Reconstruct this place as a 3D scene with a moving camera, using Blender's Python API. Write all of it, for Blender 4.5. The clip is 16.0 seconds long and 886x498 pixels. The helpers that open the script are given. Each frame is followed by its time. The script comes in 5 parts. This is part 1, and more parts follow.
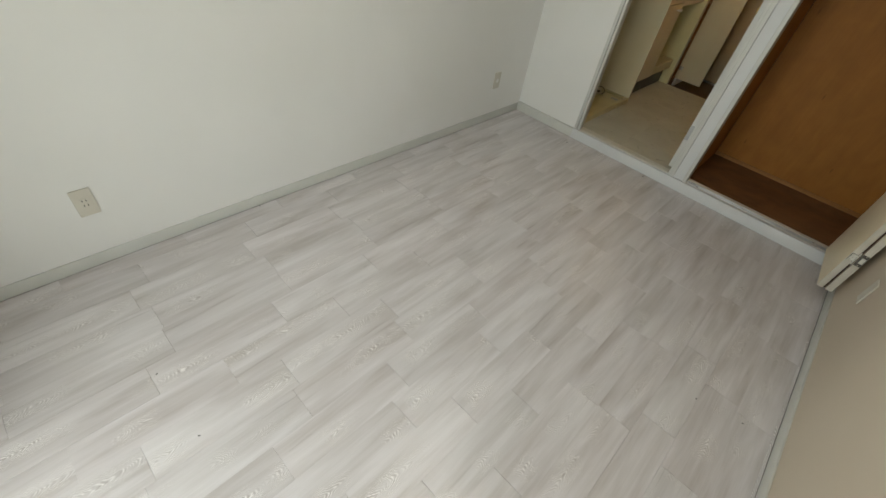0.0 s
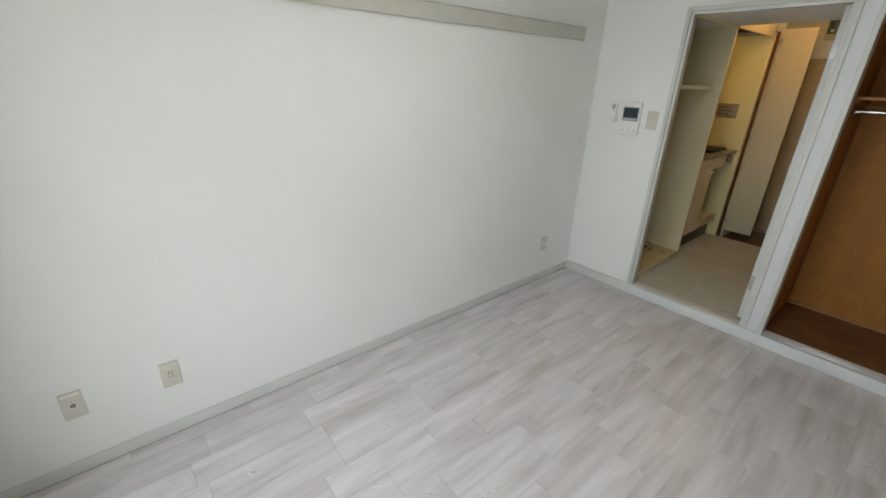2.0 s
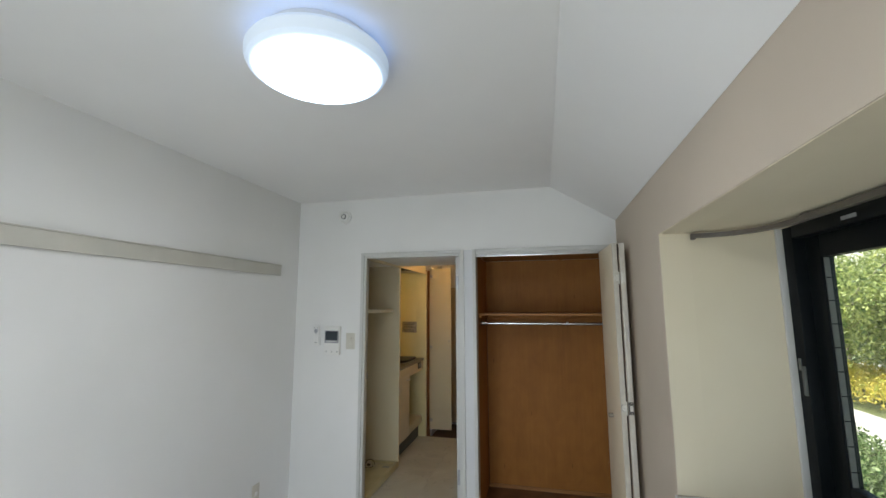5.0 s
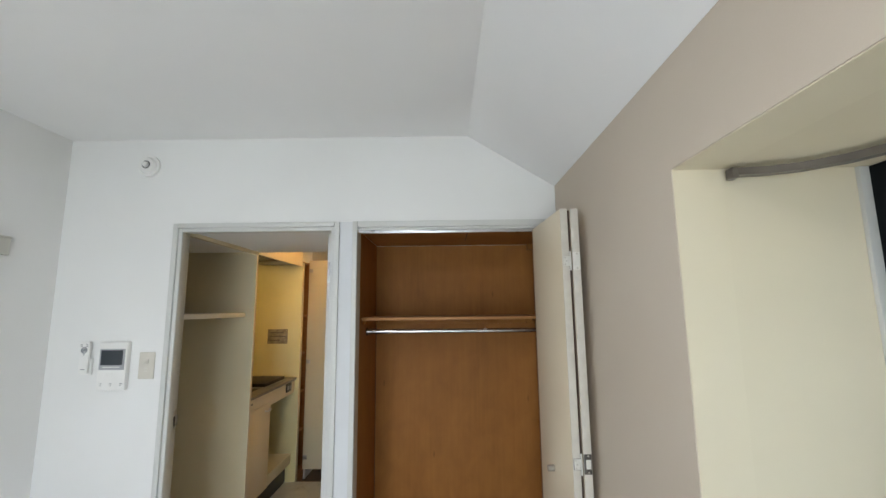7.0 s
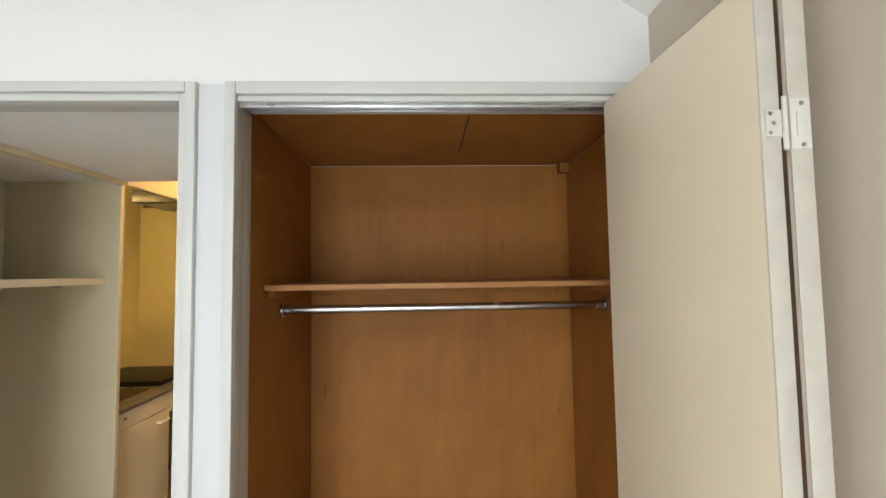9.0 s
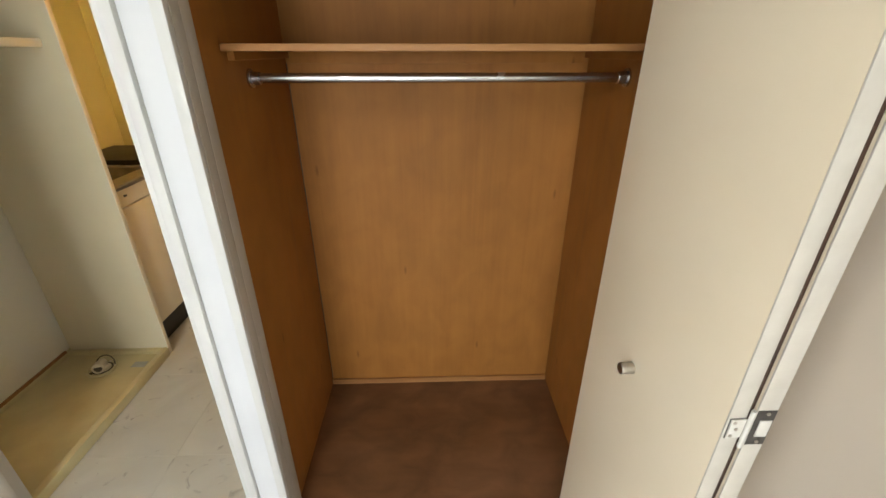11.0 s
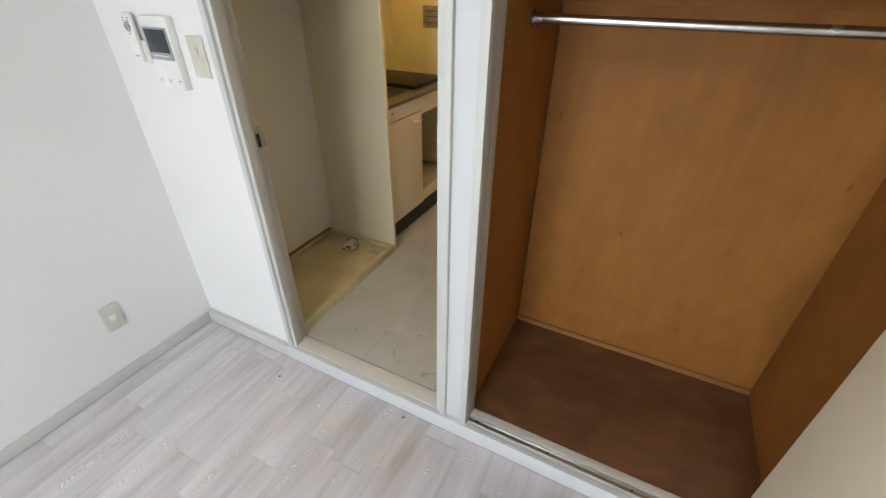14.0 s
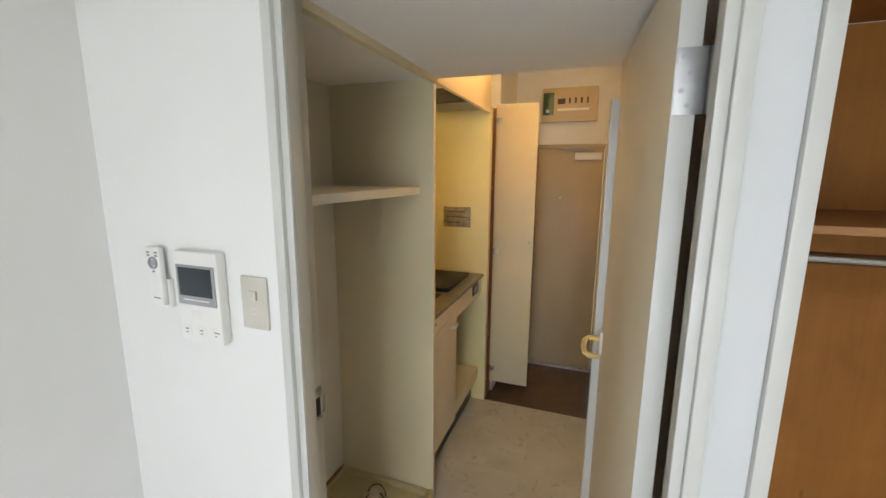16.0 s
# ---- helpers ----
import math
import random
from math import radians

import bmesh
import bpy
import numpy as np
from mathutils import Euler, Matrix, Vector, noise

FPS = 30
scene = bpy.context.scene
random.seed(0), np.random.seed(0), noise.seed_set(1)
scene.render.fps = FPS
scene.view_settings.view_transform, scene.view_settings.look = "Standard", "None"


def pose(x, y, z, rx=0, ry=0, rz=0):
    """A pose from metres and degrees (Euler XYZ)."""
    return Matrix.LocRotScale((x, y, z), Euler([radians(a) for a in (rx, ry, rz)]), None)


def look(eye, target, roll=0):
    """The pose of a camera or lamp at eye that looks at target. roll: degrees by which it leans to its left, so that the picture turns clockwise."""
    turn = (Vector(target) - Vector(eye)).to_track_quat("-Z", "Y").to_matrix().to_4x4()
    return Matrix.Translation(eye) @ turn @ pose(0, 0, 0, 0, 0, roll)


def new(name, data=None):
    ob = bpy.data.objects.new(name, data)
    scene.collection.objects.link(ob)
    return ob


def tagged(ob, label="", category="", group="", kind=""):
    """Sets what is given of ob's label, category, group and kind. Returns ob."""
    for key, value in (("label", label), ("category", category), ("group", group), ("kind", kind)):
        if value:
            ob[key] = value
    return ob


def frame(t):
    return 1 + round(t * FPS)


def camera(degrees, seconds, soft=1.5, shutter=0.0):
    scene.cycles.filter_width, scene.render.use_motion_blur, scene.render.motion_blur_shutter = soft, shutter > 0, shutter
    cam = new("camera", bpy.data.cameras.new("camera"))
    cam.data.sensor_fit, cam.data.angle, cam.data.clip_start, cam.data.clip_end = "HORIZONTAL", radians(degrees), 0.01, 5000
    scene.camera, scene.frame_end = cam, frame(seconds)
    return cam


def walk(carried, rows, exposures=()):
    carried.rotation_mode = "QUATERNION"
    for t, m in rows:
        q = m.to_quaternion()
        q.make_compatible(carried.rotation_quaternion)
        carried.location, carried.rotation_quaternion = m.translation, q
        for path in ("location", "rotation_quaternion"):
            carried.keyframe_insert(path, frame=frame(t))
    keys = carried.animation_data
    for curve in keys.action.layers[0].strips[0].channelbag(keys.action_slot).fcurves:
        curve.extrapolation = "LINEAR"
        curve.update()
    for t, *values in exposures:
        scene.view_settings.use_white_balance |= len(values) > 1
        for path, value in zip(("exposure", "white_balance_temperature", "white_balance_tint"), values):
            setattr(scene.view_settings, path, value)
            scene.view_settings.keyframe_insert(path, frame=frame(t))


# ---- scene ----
cam = camera(93.86, 16.0)
PATH = [
    (0, (0.086, -0.435, 1.490), (-0.820, 0.716, 0.128), 10.1),
    (0.5, (0.066, -0.454, 1.496), (-0.941, 0.571, 0.104), 7.5),
    (1, (0.063, -0.451, 1.494), (-1.028, 0.522, 0.130), 5.3),
    (1.5, (0.067, -0.450, 1.510), (-1.145, 0.580, 0.297), 3.5),
    (2, (0.095, -0.459, 1.552), (-1.309, 0.740, 0.783), 1.9),
    (2.5, (0.155, -0.482, 1.581), (-1.340, 0.818, 1.307), 1.5),
    (3, (0.124, -0.521, 1.562), (-1.313, 0.861, 1.716), 1.6),
    (3.5, (0.127, -0.528, 1.587), (-1.187, 0.930, 1.966), 1.4),
    (4, (0.136, -0.507, 1.612), (-0.968, 1.106, 2.031), 1.0),
    (4.5, (0.145, -0.480, 1.582), (-0.661, 1.311, 1.960), 0.3),
    (5, (0.182, -0.424, 1.582), (-0.280, 1.503, 1.853), -0.2),
    (5.2, (0.191, -0.394, 1.592), (-0.146, 1.564, 1.823), -0.6),
    (7.3, (0.137, 0.812, 1.564), (0.125, 2.792, 1.851), -0.6),
    (7.5, (0.155, 0.955, 1.568), (0.141, 2.934, 1.854), -0.5),
    (8, (0.156, 1.260, 1.566), (0.181, 3.243, 1.827), -0.8),
    (8.2, (0.140, 1.387, 1.559), (0.192, 3.371, 1.806), -1.1),
    (10.3, (0.158, 1.731, 1.540), (0.238, 3.676, 1.082), -0.5),
    (10.5, (0.162, 1.737, 1.527), (0.233, 3.648, 0.943), -0.4),
    (11, (0.161, 1.748, 1.505), (0.220, 3.552, 0.643), -0.0),
    (11.5, (0.160, 1.757, 1.492), (0.205, 3.427, 0.393), 0.2),
    (12, (0.161, 1.756, 1.477), (0.177, 3.322, 0.232), 0.7),
    (12.5, (0.161, 1.753, 1.476), (0.105, 3.267, 0.171), 0.9),
    (13, (0.151, 1.747, 1.480), (-0.056, 3.258, 0.185), 0.8),
    (13.5, (0.102, 1.726, 1.496), (-0.353, 3.246, 0.279), 0.4),
    (14, (0.061, 1.670, 1.521), (-0.693, 3.173, 0.438), 0.7),
    (14.5, (-0.039, 1.659, 1.546), (-1.024, 3.158, 0.661), 1.4),
    (15, (-0.208, 1.647, 1.561), (-1.254, 3.224, 0.913), 1.1),
    (15.5, (-0.392, 1.711, 1.592), (-1.316, 3.421, 1.121), 0.7),
    (16, (-0.573, 1.896, 1.607), (-1.247, 3.744, 1.245), 0.4),
]
EXPOSURES = [(0, 1.42, 7600, 4), (1, 1.34, 8050, 4), (1.5, 1.37, 7950, 4), (2, 1.67, 6900, 7), (2.5, 1.78, 6700, 9), (3.5, 1.45, 6600, 10), (5, 1.58, 6500, 8), (7.5, 2.35, 6450, 9), (8, 2.48, 6500, 9), (10.5, 2.92, 6950, 9), (11.5, 2.8, 6900, 10), (12.5, 2.78, 6800, 10), (14, 2.55, 6600, 10), (15, 2.47, 6500, 10), (16, 2.45, 6650, 10)]
walk(cam, [(t, look(eye, target, roll)) for t, eye, target, roll in PATH], EXPOSURES)

# ---- world, sun and large lights ----
world = bpy.data.worlds.new("world")
scene.world = world
world.use_nodes = True
wn = world.node_tree.nodes
sky = wn.new("ShaderNodeTexSky")
sky.sky_type = "NISHITA"
sky.sun_disc = False
SUN_UP, SUN_ROUND = 46, -88
sky.sun_elevation, sky.sun_rotation = radians(SUN_UP), radians(SUN_ROUND)
world.node_tree.links.new(sky.outputs["Color"], wn["Background"].inputs["Color"])
wn["Background"].inputs["Strength"].default_value = 0.10

sun = new("sun", bpy.data.lights.new("sun", "SUN"))
sun.data.energy, sun.data.angle, sun.data.color = 5.0, radians(0.5), (1.0, 0.95, 0.87)
ue, ur = radians(SUN_UP), radians(SUN_ROUND)
sun_way = Vector((math.sin(ur) * math.cos(ue), math.cos(ur) * math.cos(ue), math.sin(ue)))
sun.matrix_world = look(Vector((0, 0, 20)) + sun_way * 10, (0, 0, 20))


def area_lamp(name, eye, target, w, h, watts, colour):
    data = bpy.data.lights.new(name, "AREA")
    data.shape, data.size, data.size_y, data.energy, data.color = "RECTANGLE", w, h, watts, colour
    ob = new(name, data)
    ob.matrix_world = look(eye, target)
    return ob


# daylight that enters by the balcony window
daylight = area_lamp("balcony_daylight", (-0.42, -1.138, 0.98), (-0.12, 2.0, 0.72), 1.30, 1.8, 7.9, (0.86, 0.93, 1.0))
daylight.data.spread = math.radians(170)

# ---- materials ----
def nodes_of(name):
    m = bpy.data.materials.new(name)
    m.use_nodes = True
    return m, m.node_tree.nodes, m.node_tree.links, m.node_tree.nodes["Principled BSDF"]


def surface(name, dark, light, rough=0.5, size=6.0, stretch=(1, 1, 1), bump=0.05, grain=90.0, metal=0.0, wear=0.25, per_piece=0.0, coat=0.0, contrast=(0.3, 0.7), specks=0.0, shine=0.5):
    """A painted, printed or metal surface: broad mottling between two colours, fine grain in relief and roughness."""
    m, n, l, b = nodes_of(name)
    tc, mp = n.new("ShaderNodeTexCoord"), n.new("ShaderNodeMapping")
    mp.inputs["Scale"].default_value = stretch
    l.new(tc.outputs["Object"], mp.inputs["Vector"])
    vec = mp.outputs["Vector"]
    if per_piece:
        info, add = n.new("ShaderNodeObjectInfo"), n.new("ShaderNodeVectorMath")
        sc = n.new("ShaderNodeMath")
        sc.operation, sc.inputs[1].default_value = "MULTIPLY", 37.0
        l.new(info.outputs["Random"], sc.inputs[0])
        l.new(vec, add.inputs[0])
        l.new(sc.outputs[0], add.inputs[1])
        vec = add.outputs[0]
    broad, fine = n.new("ShaderNodeTexNoise"), n.new("ShaderNodeTexNoise")
    broad.inputs["Scale"].default_value, broad.inputs["Detail"].default_value = size, 5.0
    broad.inputs["Distortion"].default_value = wear
    fine.inputs["Scale"].default_value, fine.inputs["Detail"].default_value = grain, 3.0
    l.new(vec, broad.inputs["Vector"])
    l.new(vec, fine.inputs["Vector"])
    ramp = n.new("ShaderNodeValToRGB")
    ramp.color_ramp.elements[0].position, ramp.color_ramp.elements[0].color = contrast[0], (*dark, 1)
    ramp.color_ramp.elements[1].position, ramp.color_ramp.elements[1].color = contrast[1], (*light, 1)
    l.new(broad.outputs["Fac"], ramp.inputs["Fac"])
    colour = ramp.outputs["Color"]
    if specks:
        dirt, cut, mix = n.new("ShaderNodeTexNoise"), n.new("ShaderNodeMapRange"), n.new("ShaderNodeMix")
        dirt.inputs["Scale"].default_value, dirt.inputs["Detail"].default_value, dirt.inputs["Distortion"].default_value = size * 3.2, 6.0, 1.6
        l.new(vec, dirt.inputs["Vector"])
        cut.inputs["From Min"].default_value, cut.inputs["From Max"].default_value, cut.inputs["To Max"].default_value = 0.62, 0.74, specks
        l.new(dirt.outputs["Fac"], cut.inputs["Value"])
        mix.data_type = "RGBA"
        mix.inputs[7].default_value = (0.12, 0.10, 0.09, 1)
        l.new(cut.outputs[0], mix.inputs[0])
        l.new(colour, mix.inputs[6])
        colour = mix.outputs[2]
    if per_piece:
        hsv, rng = n.new("ShaderNodeHueSaturation"), n.new("ShaderNodeMapRange")
        rng.inputs["To Min"].default_value, rng.inputs["To Max"].default_value = 1 - per_piece, 1 + per_piece
        l.new(info.outputs["Random"], rng.inputs["Value"])
        l.new(rng.outputs[0], hsv.inputs["Value"])
        l.new(colour, hsv.inputs["Color"])
        colour = hsv.outputs["Color"]
    l.new(colour, b.inputs["Base Color"])
    rr = n.new("ShaderNodeMapRange")
    rr.inputs["To Min"].default_value, rr.inputs["To Max"].default_value = max(0.03, rough - 0.08), min(1, rough + 0.08)
    l.new(broad.outputs["Fac"], rr.inputs["Value"])
    l.new(rr.outputs[0], b.inputs["Roughness"])
    if bump:
        bp = n.new("ShaderNodeBump")
        bp.inputs["Strength"].default_value, bp.inputs["Distance"].default_value = bump, 0.002
        l.new(fine.outputs["Fac"], bp.inputs["Height"])
        l.new(bp.outputs["Normal"], b.inputs["Normal"])
    b.inputs["Metallic"].default_value = metal
    b.inputs["Specular IOR Level"].default_value = shine
    b.inputs["Coat Weight"].default_value = coat
    return m


def wood_surface(name, dark, mid, light, rough, along, size=3.0, rings=0.5, per_piece=0.0, bump=0.1, coat=0.0, streak=0.5, knots=0.0, fine=9.0, figure_scale=9.0, shine=0.5, marks=0.0, mottle=0.0, spread=(0.22, 0.72)):
    """Wood grain that runs along one axis: long streaks, bowed figure and pores."""
    m, n, l, b = nodes_of(name)
    tc = n.new("ShaderNodeTexCoord")
    vec = tc.outputs["Object"]
    info = n.new("ShaderNodeObjectInfo")
    if per_piece:
        sc, add = n.new("ShaderNodeMath"), n.new("ShaderNodeVectorMath")
        sc.operation, sc.inputs[1].default_value = "MULTIPLY", 53.0
        l.new(info.outputs["Random"], sc.inputs[0])
        l.new(vec, add.inputs[0])
        l.new(sc.outputs[0], add.inputs[1])
        vec = add.outputs[0]

    def stretched(across, lengthways):
        mp = n.new("ShaderNodeMapping")
        s = [across] * 3
        s["xyz".index(along)] = lengthways
        mp.inputs["Scale"].default_value = s
        l.new(vec, mp.inputs["Vector"])
        return mp.outputs["Vector"]

    broad, streaks, pores = (n.new("ShaderNodeTexNoise") for _ in range(3))
    for node, across, length, detail, warp in ((broad, size, size * 0.22, 4, 0.4), (streaks, size * fine, size * fine * 0.04, 5, 0.6), (pores, 160, 7, 2, 0.0)):
        node.inputs["Scale"].default_value, node.inputs["Detail"].default_value, node.inputs["Distortion"].default_value = 1.0, detail, warp
        l.new(stretched(across, length), node.inputs["Vector"])
    figure = n.new("ShaderNodeTexWave")
    figure.wave_type = "RINGS"
    figure.inputs["Scale"].default_value, figure.inputs["Distortion"].default_value, figure.inputs["Detail"].default_value, figure.inputs["Detail Scale"].default_value = 1.0, 9.0, 4.0, 1.3
    l.new(stretched(figure_scale, figure_scale * 0.12), figure.inputs["Vector"])
    mix1, mix2 = n.new("ShaderNodeMix"), n.new("ShaderNodeMix")
    mix1.data_type = mix2.data_type = "FLOAT"
    mix1.inputs[0].default_value, mix2.inputs[0].default_value = streak, rings
    l.new(broad.outputs["Fac"], mix1.inputs[2])
    l.new(streaks.outputs["Fac"], mix1.inputs[3])
    l.new(mix1.outputs[0], mix2.inputs[2])
    l.new(figure.outputs["Fac"], mix2.inputs[3])
    ramp = n.new("ShaderNodeValToRGB")
    e = ramp.color_ramp.elements
    e[0].position, e[0].color = spread[0], (*dark, 1)
    e[1].position, e[1].color = spread[1], (*light, 1)
    c = e.new(0.47)
    c.color = (*mid, 1)
    l.new(mix2.outputs[0], ramp.inputs["Fac"])
    colour = ramp.outputs["Color"]
    if per_piece:
        hsv, rng = n.new("ShaderNodeHueSaturation"), n.new("ShaderNodeMapRange")
        rng.inputs["To Min"].default_value, rng.inputs["To Max"].default_value = 1 - per_piece, 1 + per_piece
        l.new(info.outputs["Random"], rng.inputs["Value"])
        l.new(rng.outputs[0], hsv.inputs["Value"])
        l.new(colour, hsv.inputs["Color"])
        colour = hsv.outputs["Color"]
    if mottle:
        cloud, span, tone = n.new("ShaderNodeTexNoise"), n.new("ShaderNodeMapRange"), n.new("ShaderNodeHueSaturation")
        cloud.inputs["Scale"].default_value, cloud.inputs["Detail"].default_value, cloud.inputs["Distortion"].default_value = 10.0, 8.0, 0.5
        l.new(stretched(1.0, 0.7), cloud.inputs["Vector"])
        span.inputs["From Min"].default_value, span.inputs["From Max"].default_value = 0.3, 0.7
        span.inputs["To Min"].default_value, span.inputs["To Max"].default_value = 1 - mottle, 1 + mottle
        l.new(cloud.outputs["Fac"], span.inputs["Value"])
        l.new(span.outputs[0], tone.inputs["Value"])
        l.new(colour, tone.inputs["Color"])
        colour = tone.outputs["Color"]
    if marks:
        # grey smudges that run with the grain, and short pale and dark flecks of cathedral figure inside some of them
        spot, arch = n.new("ShaderNodeTexNoise"), n.new("ShaderNodeTexWave")
        spot.inputs["Scale"].default_value, spot.inputs["Detail"].default_value, spot.inputs["Distortion"].default_value = 1.0, 4.0, 0.5
        l.new(stretched(9.0, 1.6), spot.inputs["Vector"])
        arch.wave_type = "RINGS"
        arch.inputs["Scale"].default_value, arch.inputs["Distortion"].default_value, arch.inputs["Detail"].default_value, arch.inputs["Detail Scale"].default_value = 1.0, 5.0, 4.0, 1.6
        l.new(stretched(58.0, 8.0), arch.inputs["Vector"])
        here = n.new("ShaderNodeMapRange")
        here.inputs["From Min"].default_value, here.inputs["From Max"].default_value = 0.48, 0.72
        l.new(spot.outputs["Fac"], here.inputs["Value"])
        for source, lo, hi, tone, amount in ((None, 0, 1, [c * 0.66 for c in dark], 0.34), (arch, 0.62, 0.9, [min(1, c * 1.12) for c in light], 0.42), (arch, 0.34, 0.1, [c * 0.6 for c in dark], 0.24)):
            mix = n.new("ShaderNodeMix")
            mix.data_type = "RGBA"
            mix.inputs[7].default_value = (*tone, 1)
            gain = n.new("ShaderNodeMath")
            gain.operation, gain.inputs[1].default_value = "MULTIPLY", amount * marks
            l.new(here.outputs[0], gain.inputs[0])
            share = gain.outputs[0]
            if source:
                cut, both = n.new("ShaderNodeMapRange"), n.new("ShaderNodeMath")
                cut.inputs["From Min"].default_value, cut.inputs["From Max"].default_value = lo, hi
                l.new(source.outputs["Fac"], cut.inputs["Value"])
                both.operation = "MULTIPLY"
                l.new(cut.outputs[0], both.inputs[0])
                l.new(share, both.inputs[1])
                share = both.outputs[0]
            l.new(share, mix.inputs[0])
            l.new(colour, mix.inputs[6])
            colour = mix.outputs[2]
    if knots:
        cells, cut, mix = n.new("ShaderNodeTexVoronoi"), n.new("ShaderNodeMapRange"), n.new("ShaderNodeMix")
        cells.inputs["Scale"].default_value = 1.0
        cells.voronoi_dimensions = "2D"
        part_xyz, lay = n.new("ShaderNodeSeparateXYZ"), n.new("ShaderNodeCombineXYZ")
        aside = n.new("ShaderNodeMath")
        aside.operation = "ADD"
        l.new(stretched(3.6, 1.0), part_xyz.inputs[0])
        l.new(part_xyz.outputs["X"], aside.inputs[0])
        l.new(part_xyz.outputs["Y"], aside.inputs[1])
        l.new(aside.outputs[0], lay.inputs[0])
        l.new(part_xyz.outputs["Z"], lay.inputs[1])
        l.new(lay.outputs[0], cells.inputs["Vector"])
        cut.inputs["From Min"].default_value, cut.inputs["From Max"].default_value = 0.006, 0.026
        cut.inputs["To Min"].default_value, cut.inputs["To Max"].default_value = knots, 0.0
        l.new(cells.outputs["Distance"], cut.inputs["Value"])
        mix.data_type = "RGBA"
        mix.inputs[7].default_value = (*[c * 0.45 for c in dark], 1)
        l.new(cut.outputs[0], mix.inputs[0])
        l.new(colour, mix.inputs[6])
        colour = mix.outputs[2]
    l.new(colour, b.inputs["Base Color"])
    rr = n.new("ShaderNodeMapRange")
    rr.inputs["To Min"].default_value, rr.inputs["To Max"].default_value = max(0.05, rough - 0.08), rough + 0.1
    l.new(streaks.outputs["Fac"], rr.inputs["Value"])
    l.new(rr.outputs[0], b.inputs["Roughness"])
    bp = n.new("ShaderNodeBump")
    bp.inputs["Strength"].default_value, bp.inputs["Distance"].default_value = bump, 0.0015
    l.new(pores.outputs["Fac"], bp.inputs["Height"])
    l.new(bp.outputs["Normal"], b.inputs["Normal"])
    b.inputs["Coat Weight"].default_value = coat
    b.inputs["Specular IOR Level"].default_value = shine
    return m


